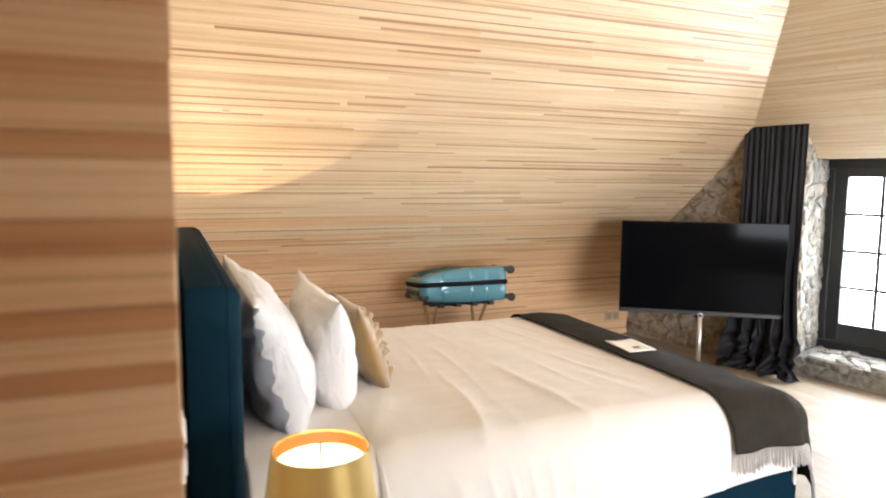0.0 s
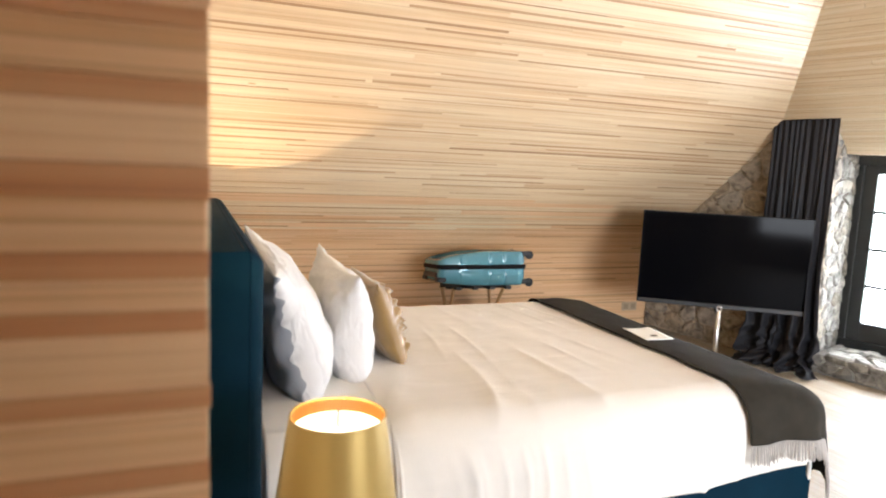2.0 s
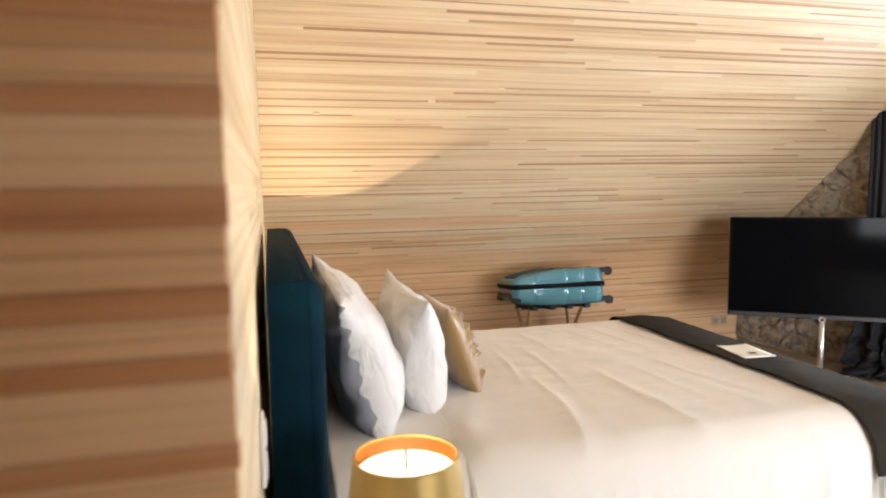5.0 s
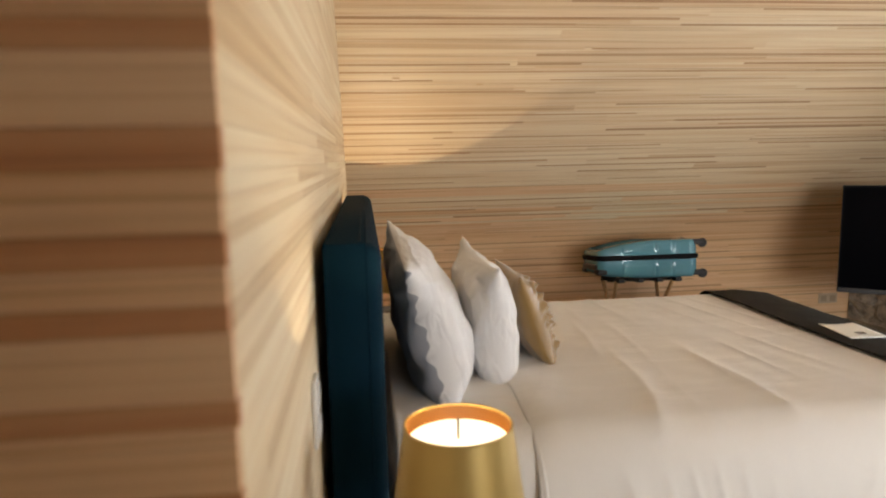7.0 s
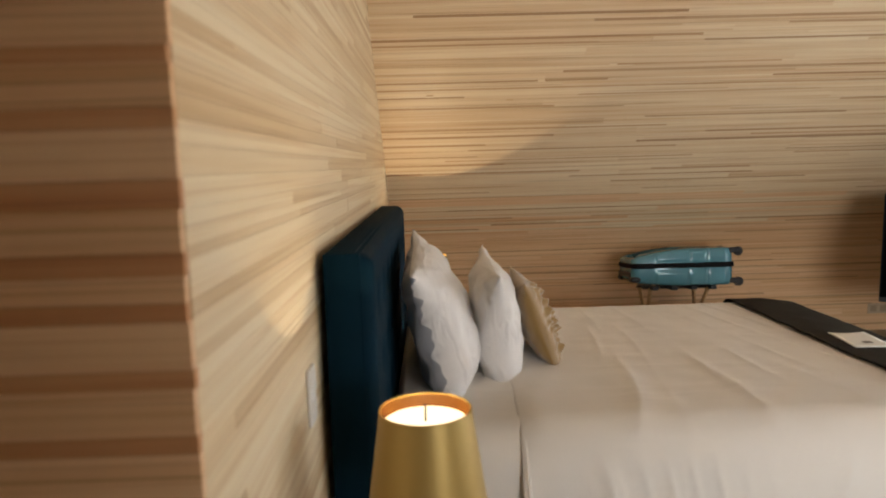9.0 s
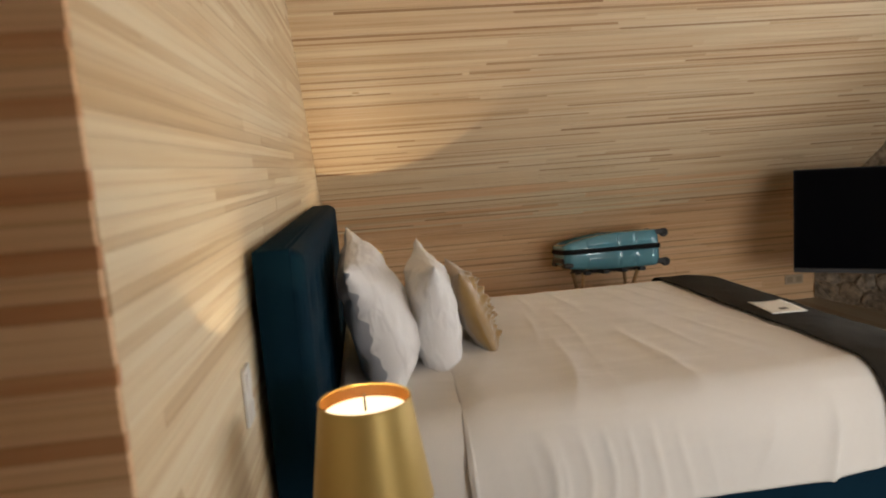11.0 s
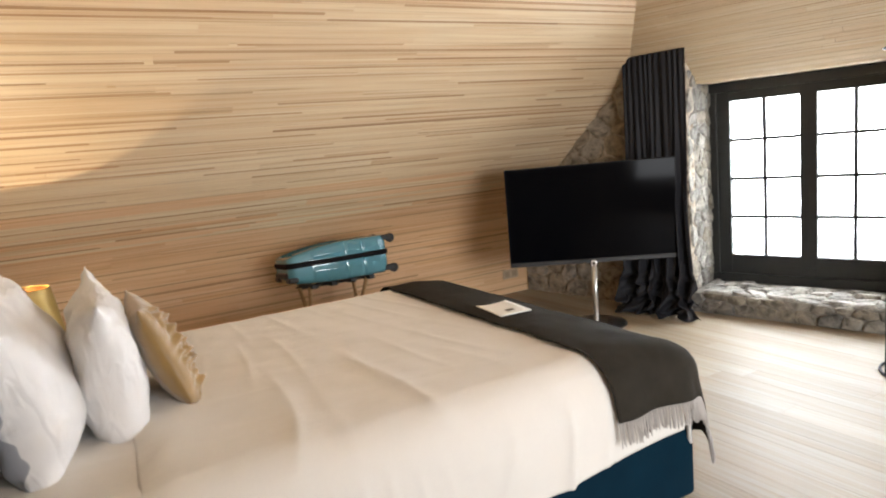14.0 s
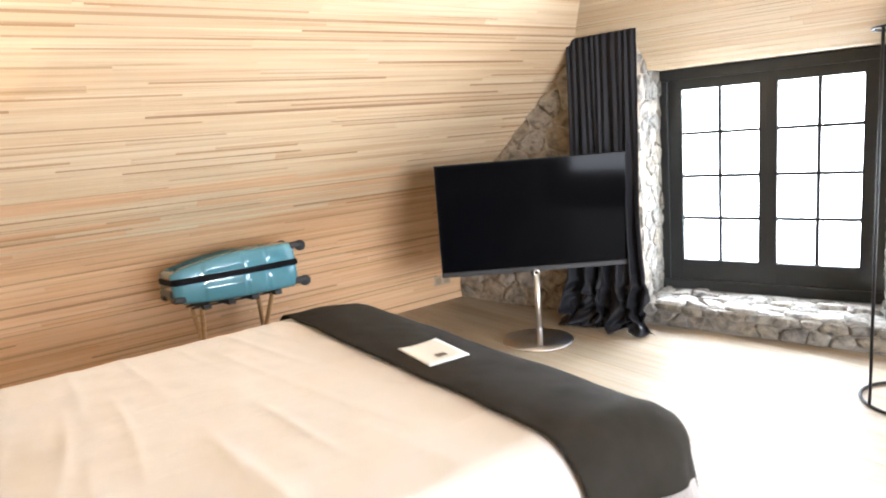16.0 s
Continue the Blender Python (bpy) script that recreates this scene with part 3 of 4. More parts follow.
def duvet_at(u, v):
    s = DUV_X0 + u * (2.64 - DUV_X0)
    near = 1.505 + 0.06 * max(0.0, min(1.0, (s - 1.7) / 0.6))
    t = near + v * (3.78 - near)
    p, drop = drape(s, t, BED_X1 + 0.013, BED_Y0 - 0.045, BED_Y1 + 0.075, BED_TOP + 0.010, 0.15)
    w = 0.0035 * rough_noise(s * 1.1 + t * 0.9, t * 0.5 - s * 0.4, 3.2) + 0.003 * rough_noise(s, t, 9)
    fan = s + (t - 2.6) * 0.5 * (s - 1.25)
    q = fan * 12 + 0.5 * rough_noise(s, t, 1.6)
    w += 0.010 * (1 - abs(math.sin(q))) ** 3 * max(0.0, rough_noise(s * 0.6 + 4, t * 0.6, 2.2) + 0.25)
    q2 = fan * 19 + 0.6 * rough_noise(s + 7, t, 1.3)
    w += 0.008 * (1 - abs(math.sin(q2))) ** 3 * max(0.0, rough_noise(s * 0.7 - 3, t * 0.7, 2.6) + 0.2)
    p.z += w * (1 if drop < 0.05 else 0.2)
    if drop > 0.06:
        k = min(1.0, (drop - 0.06) / 0.12)
        side = -1 if t < 2.6 else 1
        fold = 0.016 * (1 - abs(math.sin(s * 17 + (t - 1.8) * 3 + 3 * rough_noise(s, t, 2)))) ** 3 * max(0.0, rough_noise(s, 0.3, 2.6) + 0.35) * 2
        fold += 0.008 * (1 - abs(math.sin(s * 41 + 2.5 * rough_noise(s, t, 3)))) ** 2 * math.exp(-((s - 1.02) / 0.26) ** 2)
        if s < BED_X1 - 0.1:
            p.y += side * (k * fold + 0.012 * k)
    edge = u * (2.64 - DUV_X0)
    if edge < 0.09:
        p.z -= 0.016 * (1 - edge / 0.09) ** 2
    p.x += 0.055 * rough_noise(t * 1.3, 0.2, 1.5) * max(0, 1 - edge * 3)
    return p


def sheet_at(u, v):
    s, t = BED_X0 + 0.03 + u * 0.62, 1.53 + v * (3.76 - 1.53)
    p, drop = drape(s, t, BED_X1, BED_Y0 - 0.033, BED_Y1 + 0.05, BED_TOP - 0.006, 0.14)
    p.z += 0.005 * rough_noise(s * 1.4, t, 4.0) * (1 if drop < 0.05 else 0.2)
    return p


ob = part("sheet", grid(50, 150, sheet_at), DUVET_LINEN, bed, "white linen sheet turned over the mattress", True)
sol = ob.modifiers.new("thickness", "SOLIDIFY")
sol.thickness, sol.offset = 0.004, -1
duvet = thing("duvet", pose(0, 0, 0), "creamy white linen duvet spread over the bed", "duvet")
ob = part("cover", grid(230, 210, duvet_at), DUVET_LINEN, duvet, "", True)
sol = ob.modifiers.new("thickness", "SOLIDIFY")
sol.thickness, sol.offset = 0.016, -1
part("turned_edge", tube([duvet_at(0.004, k / 90) + Vector((0.006, 0, -0.007)) for k in range(91)], 0.008, 10), DUVET_LINEN, duvet, "", True)


# throw across the foot
THROW_X0 = 1.935


def throw_at(u, v):
    s = THROW_X0 + u * 0.84
    t = 1.64 + v * (3.68 - 1.64)
    p, drop = drape(s, t, BED_X1 + 0.050, BED_Y0 - 0.060, BED_Y1 + 0.088, BED_TOP + 0.025, 0.155, 0.16)
    p.z += (0.008 * rough_noise(s, t, 4.0) + 0.003 * rough_noise(s, t, 13)) * (1 if drop < 0.05 else 0.3)
    p.x += 0.02 * rough_noise(t, 0.0, 1.2) * (1 - u)
    if drop > 0.05 and s < BED_X1:
        p.y += (-1 if t < 2.6 else 1) * 0.012 * (1 + math.sin(s * 26)) * min(1, drop * 4)
    return p


throw = thing("throw", pose(0, 0, 0), "charcoal wool throw with fringed ends across the bed foot", "throw")
ob = part("cloth", grid(60, 150, throw_at), WOOL, throw, "", True)
sol = ob.modifiers.new("thickness", "SOLIDIFY")
sol.thickness, sol.offset = 0.006, 1
for v_end in (0.0, 1.0):
    bm = bmesh.new()
    rng = random.Random(11)
    for u in [(k + 0.5) / 150 for k in range(150)] + [0.76 + 0.24 * (k + 0.5) / 50 for k in range(50)]:
        p = throw_at(u, v_end)
        q = throw_at(u, v_end + (0.03 if v_end == 0 else -0.03))
        d = (p - q).normalized()
        d = (d + Vector((rng.uniform(-0.12, 0.12), rng.uniform(-0.1, 0.1), -0.5 - 1.5 * max(0.0, u - 0.6)))).normalized()
        ln = rng.uniform(0.065, 0.085)
        tube([p + Vector((0, 0, 0.004)), p + d * ln * 0.5 + Vector((rng.uniform(-0.004, 0.004), 0, 0)), p + d * ln], 0.0022, 5, bm)
    part("fringe", bm, FRINGE, throw, "pale grey twisted fringe")


# card on the throw
CARD = basis(Vector((2.07, 2.56, BED_TOP + 0.030)), Vector((-0.07, -1, 0.0)).normalized(), Vector((1, -0.07, 0)).normalized(), Vector((0, 0, 1)))
card = thing("card", CARD, "cream paper card with a small printed mark lying on the throw", "card")


def leaf_at(u, v):
    return (-0.105 + 0.21 * u, -0.075 + 0.15 * v, 0.004 + 0.005 * (abs(v - 0.5) * 2) ** 2 * (1 - u))


ob = part("sheet", grid(10, 10, leaf_at), PAPER, card, "", True)
sol = ob.modifiers.new("thickness", "SOLIDIFY")
sol.thickness, sol.offset = 0.003, -1
part("printed_mark", box(0.035, -0.015, 0.0062, 0.06, 0.02, 0.0072), INK, card, "small dark printed mark")


# ---- pillows ----
def pillow_mesh(w, h, t, pinch=0.05, seed=0, crease=0.006, n=48, ruche=0.0, skew=0.0, hem=0.006, sag=0.0, droop=0.0):
    """Two bulging sheets meeting in a seam; ruche gathers the front along one short side. The back sheet takes the second material."""
    bm = bmesh.new()
    for side in (1, -1):
        vs = []
        for a in range(n + 1):
            row = []
            for b in range(n + 1):
                u, v = 2 * a / n - 1, 2 * b / n - 1
                x = w / 2 * u * (1 - pinch * (1 - v * v) * abs(u) ** 3)
                z = h / 2 * v * (1 - pinch * (1 - u * u) * abs(v) ** 3)
                d = t / 2 * (1 + skew * side) * (max(0.0, 1 - abs(u) ** 3) * max(0.0, 1 - abs(v) ** 2.7)) ** 0.6
                d *= 1 - sag * v
                z -= droop * max(0.0, u) ** 2 * max(0.0, v) ** 2
                rim = (1 - max(abs(u), abs(v)) ** 8)
                d += rim * crease * (noise.noise(Vector((u * 2.3 + seed, v * 2.3, side))) + 0.8 * noise.noise(Vector((u * 5 + seed, v * 3 + u * 2, side + 5))))
                ends = max(abs(u), abs(v))
                d += crease * 0.9 * rim * max(0.0, ends - 0.55) * math.sin(9 * (u - v * 1.3) + 6 * noise.noise(Vector((u * 2, v * 2, seed))))
                if ruche and side > 0:
                    d += ruche * rim * math.exp(-((u - 0.55) / 0.27) ** 2) * ((1 - abs(math.sin(v * 10 + 4 * noise.noise(Vector((u * 4, v * 2, seed)))))) ** 1.3 * 1.6 + 0.3 * math.sin(v * 37 + u * 9))
                seam = hem * (math.sin(v * 13 + seed) + 0.6 * math.sin(v * 29)) * (abs(u) > 0.99)
                row.append(bm.verts.new((x, side * d + seam, z)))
            vs.append(row)
        for a in range(n):
            for b in range(n):
                q = (vs[a][b], vs[a + 1][b], vs[a + 1][b + 1], vs[a][b + 1])
                f = bm.faces.new(q if side < 0 else q[::-1])
                f.material_index = 0 if side > 0 else 1
    bmesh.ops.remove_doubles(bm, verts=bm.verts, dist=0.0006)
    return bm


def lean(x, y, z, back, turn=0):
    """A standing pillow: its width along the room's y, its face to +x, tilted back by so many degrees."""
    return pose(x, y, z, 0, 0, turn) @ pose(0, 0, 0, 0, -back, 0) @ pose(0, 0, 0, 0, 0, -90)


pillow = thing("sham_pillow", lean(0.288, 2.60, 0.888, 15), "white pillow with a grey reverse leaning on the headboard", "pillow", "pillows on the bed")
part("cover", pillow_mesh(1.03, 0.58, 0.24, 0.17, 2, 0.020, 64, skew=0.34, hem=0.011, sag=0.33, droop=0.065), [LINEN, GREY_LINEN], pillow, "", True)
pillow = thing("white_pillow", lean(0.553, 2.66, 0.840, 2), "plain white cotton pillow standing on the bed", "pillow", "pillows on the bed")
part("cover", pillow_mesh(0.80, 0.505, 0.20, 0.19, 7, 0.018, 64, sag=0.2, droop=0.02), [LINEN, LINEN], pillow, "", True)
pillow = thing("gold_cushion", lean(0.722, 2.64, 0.826, 20), "gold satin cushion with a gathered front", "cushion", "pillows on the bed")
part("cover", pillow_mesh(0.45, 0.395, 0.125, 0.10, 13, 0.006, 72, ruche=0.018), [GOLD_SATIN, GOLD_SATIN], pillow, "", True)



# ---- bedside lamps ----
def bedside_lamp(m, label, watts):
    lamp = thing("bedside_lamp", m, label, "lamp", "bedside lamps")
    ob = part("shade", lathe([(0.1385, 0.145), (0.1045, 0.38)], 56), SHADE_OUT, lamp, "matt gold tapered shade, warm inside", True)
    part("lining", lathe([(0.1018, 0.3795), (0.1358, 0.146)], 56), SHADE_IN, ob, "", True)
    for r, z in ((0.1032, 0.38), (0.1372, 0.145)):
        part("rim", tube([(r * math.cos(a), r * math.sin(a), z) for a in [2 * math.pi * k / 56 for k in range(56)]], 0.0025, 6, closed=True), SHADE_OUT, ob)
    disc = part("diffuser", lathe([(0.0, 0.350), (0.097, 0.350), (0.097, 0.347), (0.0, 0.347)], 40), DIFFUSER, ob, "glowing frosted disc")
    disc.visible_shadow = False
    part("finial", lathe([(0.0, 0.394), (0.0032, 0.391), (0.0026, 0.384), (0.0026, 0.351)], 8), BLACK_METAL, ob)
    part("stem", lathe([(0.0, 0.0), (0.075, 0.0), (0.075, 0.012), (0.02, 0.02), (0.012, 0.04), (0.012, 0.20), (0.016, 0.21), (0.0, 0.215)], 24), BLACK_METAL, lamp, "", True)
    data = bpy.data.lights.new("bulb", "POINT")
    data.energy, data.color, data.shadow_soft_size = watts, (1.0, 0.77, 0.48), 0.003
    glow = new("bulb", data)
    glow.parent = lamp
    glow.location = (0, 0, 0.277)
    return lamp


def bedside_table(m, top):
    table = thing("bedside_table", m, "small dark bedside table under the lamp", "table", "bedside tables")
    part("top", box(-0.2, -0.2, top - 0.025, 0.2, 0.2, top, 0.004, 1), BEZEL, table)
    for x in (-0.17, 0.17):
        for y in (-0.17, 0.17):
            part("leg", box(x - 0.015, y - 0.015, 0.0, x + 0.015, y + 0.015, top - 0.026), BEZEL, table)


bedside_table(pose(0.29, 1.36, 0), 0.55)
bedside_table(pose(0.29, 3.98, 0), 0.535)
bedside_lamp(pose(0.281, 1.36, 0.55), "matt gold bedside lamp, lit, on the near side of the bed", 6.0)
bedside_lamp(pose(0.292, 3.98, 0.535), "matt gold bedside lamp, lit, on the far side of the bed", 10.5)

# wall switch by the headboard
sw = thing("wall_switch", pose(0, 1.475, 0.93), "white double wall switch on the timber wall", "switch")
part("plate", box(0.001, -0.035, -0.07, 0.010, 0.035, 0.07, 0.003, 2), SWITCH, sw)
for z in (-0.035, 0.035):
    part("rocker", box(0.0105, -0.022, z - 0.022, 0.014, 0.022, z + 0.022, 0.0015, 1), SWITCH, sw)

# double socket low on the timber wall beside the gable
sock = thing("wall_socket", pose(4.01, KNEE_Y - 0.001, 0.185), "beige double wall socket low on the timber wall", "socket")
part("plate", box(-0.085, -0.010, -0.042, 0.085, 0.0, 0.042, 0.003, 2), SOCKET, sock)
for x in (-0.042, 0.042):
    part("outlet", box(x - 0.026, -0.013, -0.026, x + 0.026, -0.0105, 0.026, 0.001, 1), SOCKET_DARK, sock)

# ---- television ----
TV_A, TV_B = Vector((3.375, 4.33, 0)), Vector((4.373, 3.595, 0))
TV_U = (TV_B - TV_A).normalized()
TV_N = Vector((TV_U.y, -TV_U.x, 0))
TV_MID = (TV_A + TV_B) / 2
TV_Z0, TV_Z1 = 0.453, 1.195
TV_POSE = basis(TV_MID, TV_U, -TV_N, Vector((0, 0, 1)))      # x along, -y to the room
tv = thing("television", TV_POSE, "large flat black television, switched off, on a steel floor stand", "television")
body = part("body", box(-0.62, 0.0, TV_Z0, 0.62, 0.028, TV_Z1, 0.004, 2), BEZEL, tv)
part("screen", box(-0.612, -0.003, TV_Z0 + 0.035, 0.612, -0.0005, TV_Z1 - 0.008), SCREEN, body, "glossy black screen")
part("back_housing", box(-0.42, 0.0285, TV_Z0 + 0.05, 0.42, 0.06, TV_Z1 - 0.2, 0.01, 2), BEZEL, body)
part("lower_bar", box(-0.615, -0.010, TV_Z0 + 0.001, 0.615, -0.0005, TV_Z0 + 0.033, 0.003, 1), GREY_BAR, body, "dark grey lower bar")
inv = TV_POSE.inverted()
pole = inv @ Vector((3.735, 3.81, 0))
base = inv @ Vector((3.81, 3.91, 0))
bm = lathe([(0.0, 0.0), (0.232, 0.0), (0.235, 0.004), (0.233, 0.010), (0.05, 0.017), (0.0, 0.017)], 56)
bm.transform(Matrix.Translation(base))
part("base_plate", bm, STEEL, tv, "round brushed steel base plate", True)
post = part("post", tube([(pole.x, pole.y, 0.012), (pole.x, pole.y, 0.25), (pole.x, pole.y, 0.475)], 0.019, 20), STEEL, tv, "brushed steel tube post", True)
hoop = [(pole.x + 0.017 * math.cos(2 * math.pi * k / 24), pole.y - 0.012, 0.49 + 0.017 * math.sin(2 * math.pi * k / 24)) for k in range(24)]
part("hinge_ring", tube(hoop, 0.007, 8, closed=True), STEEL, post, "polished steel ring", True)
bm = lathe([(0.0, -0.006), (0.008, -0.006), (0.008, 0.006), (0.0, 0.006)], 16)
bm.transform(Matrix.Translation((pole.x, pole.y - 0.006, 0.49)) @ pose(0, 0, 0, 90, 0, 0))
part("hinge_pin", bm, RUBBER, post, "", True)
part("arm", tube([(pole.x, pole.y + 0.004, 0.44), (pole.x, 0.006, 0.44), (pole.x, 0.014, 0.444), (pole.x, 0.015, 0.47)], 0.009, 10), BLACK_METAL, tv)

# ---- curtain ----
CUR_A, CUR_B = Vector((4.352, 4.02, 0)), Vector((4.455, 3.535, 0))
cur_dir = (CUR_B - CUR_A).normalized()
cur_n = Vector((-cur_dir.y, cur_dir.x, 0))
if cur_n.x > 0:
    cur_n = -cur_n
CUR_Z = 1.948


def curtain_at(u, v):
    z = CUR_Z * v
    width = (CUR_B - CUR_A).length
    low = 1 - v
    along = (u - 0.47) * width * (1 + 0.22 * low ** 2.2) - 0.04 * width + 0.02 * low * math.sin(u * 5)
    fine = u * 2 * math.pi * 11 + 3.5 * noise.noise(Vector((u * 4, v * 1.2, 0.5)))
    broad = u * 2 * math.pi * 5 + 2.5 * noise.noise(Vector((u * 3, v * 1.6, 4.5)))
    fold = (0.006 + 0.006 * low) * math.sin(fine) + 0.042 * low ** 1.3 * math.sin(broad)
    p = (CUR_A + CUR_B) / 2 + cur_dir * along + cur_n * (fold + 0.03 + 0.07 * low ** 2)
    if v < 0.45:
        k = 1 - v / 0.45
        p += cur_dir * (0.075 * k ** 1.5 * u * u)
    if v < 0.2:
        k = 1 - v / 0.2
        crumple = noise.noise(Vector((u * 9, v * 26, 2.0)))
        p += cur_n * (0.10 * k * k + 0.05 * k * math.sin(u * 23 + 5 * crumple) + 0.03 * k * crumple)
        p += cur_dir * (0.05 * k * math.sin(u * 15 + v * 40 + 2 * crumple))
        z = 0.012 + z * (1 - 0.30 * k) + 0.06 * k * (1 - k * 0.8) * abs(math.sin(u * 17 + v * 34 + 2 * crumple))
    p.z = max(z, 0.008)
    return p


curtain = thing("curtain", pose(0, 0, 0), "black satin curtain hanging to the floor and pooling beside the window", "curtain")
ob = part("cloth", grid(220, 130, curtain_at), DRAPE, curtain, "", True)
sol = ob.modifiers.new("thickness", "SOLIDIFY")
sol.thickness = 0.004

# ---- suitcase on its rack ----
CASE = pose(2.120, 4.79, 0.686, -6, 0, -2)
case = thing("suitcase", CASE, "glossy teal hard-shell suitcase lying on its side on a rack", "suitcase")


def case_outline(L, W, r, n):
    """Points and outward directions round a rounded rectangle, evenly spaced."""
    a, b = L / 2 - r, W / 2 - r
    arc = math.pi * r / 2
    sides = ((2 * a, (-a, -b - r), (1, 0), (0, -1)), (2 * b, (a + r, -b), (0, 1), (1, 0)), (2 * a, (a, b + r), (-1, 0), (0, 1)), (2 * b, (-a - r, b), (0, -1), (-1, 0)))
    total = 4 * (a + b) + 4 * arc
    out = []
    for k in range(n):
        d = total * k / n
        for ln, o, e, nn in sides:
            if d < ln:
                out.append(((o[0] + e[0] * d, o[1] + e[1] * d), nn))
                break
            d -= ln
            if d < arc:
                t = d / r
                c, s_ = math.cos(t), math.sin(t)
                nx, ny = nn[0] * c + e[0] * s_, nn[1] * c + e[1] * s_
                cx, cy = o[0] + e[0] * ln - nn[0] * r, o[1] + e[1] * ln - nn[1] * r
                out.append(((cx + nx * r, cy + ny * r), (nx, ny)))
                break
            d -= arc
    return out


def shell_mesh(z0, z1, dome):
    """One panelled half shell: sloping towards its handle end, upright at the wheel end."""
    bm = bmesh.new()
    base = case_outline(0.735, 0.44, 0.055, 260)
    rings = []
    for k in range(15):
        f = k / 14
        rise = math.sin(f * math.pi / 2) ** 0.85
        shrink = (1 - math.cos(f * math.pi / 2)) ** 2.6
        pts = []
        for (x, y), (nx, ny) in base:
            left = max(0.0, -x / 0.3675)
            inset = shrink * (0.04 + (0.06 * left * left if dome else 0.03 * left * left))
            ridge = 0.0
            if abs(ny) > 0.9 and 0.1 < f < 0.9:
                for p0, p1 in ((-0.20, 0.035), (0.045, 0.165), (0.175, 0.31)):
                    ridge = max(ridge, 0.0065 * min(1.0, max(0.0, min(x - p0, p1 - x) / 0.009)))
            taper = 1 - (0.58 if dome else 0.18) * max(0.0, (-x + 0.04) / 0.41) ** 1.7
            pts.append(bm.verts.new((x - nx * inset, (y - ny * inset + ny * ridge) * (1 - 0.10 * (x / 0.37) ** 2 - 0.05 * f), z0 + (z1 - z0) * rise * taper)))
        rings.append(pts)
    n = len(base)
    for a, b in zip(rings, rings[1:]):
        for j in range(n):
            bm.faces.new((a[j], a[(j + 1) % n], b[(j + 1) % n], b[j]))
    bm.faces.new(rings[-1])
    bmesh.ops.recalc_face_normals(bm, faces=bm.faces)
    return bm


part("upper_shell", shell_mesh(0.014, 0.122, True), SHELL, case, "", True)
part("lower_shell", shell_mesh(-0.014, -0.150, False), SHELL, case, "", True)
bm = bmesh.new()
rims = [[bm.verts.new((x + nx * o, y + ny * o, z)) for (x, y), (nx, ny) in case_outline(0.735, 0.44, 0.055, 120)] for o, z in ((-0.01, -0.019), (0.003, -0.017), (0.0055, -0.010), (0.0055, 0.010), (0.003, 0.017), (-0.01, 0.019))]
for a, b in zip(rims, rims[1:]):
    for j in range(120):
        bm.faces.new((a[j], a[(j + 1) % 120], b[(j + 1) % 120], b[j]))
bmesh.ops.recalc_face_normals(bm, faces=bm.faces)
part("zip_band", bm, ZIP, case, "black zip band", True)
for y in (-0.165, 0.165):
    for z in (0.098, -0.122):
        fork = part("wheel_fork", box(0.335, y - 0.026, z - 0.018, 0.405, y + 0.026, z + 0.022, 0.010, 3), RUBBER, case)
        bm = lathe([(0.0, -0.015), (0.010, -0.015), (0.012, -0.011), (0.021, -0.011), (0.024, -0.015), (0.033, -0.009), (0.033, 0.009), (0.024, 0.015), (0.021, 0.011), (0.012, 0.011), (0.010, 0.015), (0.0, 0.015)], 24)
        bm.transform(Matrix.Translation((0.408, y, z - 0.006)) @ pose(0, 0, 0, 90, 0, 0))
        part("wheel", bm, RUBBER, fork, "", True)
part("carry_handle", box(-0.38, -0.16, -0.085, -0.32, 0.16, -0.045, 0.012, 2), RUBBER, case)

part("corner_guard", box(-0.375, -0.205, -0.118, -0.305, -0.10, -0.08, 0.014, 3), RUBBER, case)
part("corner_guard", box(-0.375, 0.10, -0.118, -0.305, 0.205, -0.08, 0.014, 3), RUBBER, case)

rack = thing("luggage_rack", pose(2.09, 4.79, 0, 0, 0, -2), "folding luggage rack with slim oak legs and black straps", "luggage rack")
TIP = pose(0, 0, 0.518, -6, 0, 0)
for x in (-0.17, -0.03, 0.11, 0.25):
    bm = box(x - 0.022, -0.212, -0.012, x + 0.022, 0.185, 0.0165, 0.003, 1)
    bm.transform(TIP)
    part("strap", bm, RUBBER, rack, "black webbing strap")
for y in (-0.15, 0.15):
    drop = -y * math.tan(radians(6))
    part("rail", tube([(-0.23, y * 0.5, 0.512 + drop * 0.5), (0.27, y * 0.5, 0.512 + drop * 0.5)], 0.006, 8), RUBBER, rack)
    for x, foot in ((-0.19, -0.15), (0.23, 0.17)):
        part("leg", tube([(x, y, 0.512 + drop), (foot, -y, 0.0)], 0.014, 10), OAK, rack)

# ---- black hoop stand ----
stand = thing("hoop_stand", pose(4.31, 1.915, 0), "thin black iron stand with a hoop at foot and head", "stand")
ringpts = [(0.228 * math.cos(2 * math.pi * k / 64), 0.228 * math.sin(2 * math.pi * k / 64)) for k in range(64)]
part("foot_hoop", tube([(x, y, 0.009) for x, y in ringpts], 0.008, 8, closed=True), BLACK_METAL, stand, "", True)
part("head_hoop", tube([(x, y, 1.70) for x, y in ringpts], 0.006, 8, closed=True), BLACK_METAL, stand, "", True)
part("pole", tube([(-0.186, 0.131, 0.01), (-0.186, 0.131, 0.9), (-0.186, 0.131, 1.70)], 0.007, 10), BLACK_METAL, stand, "", True)
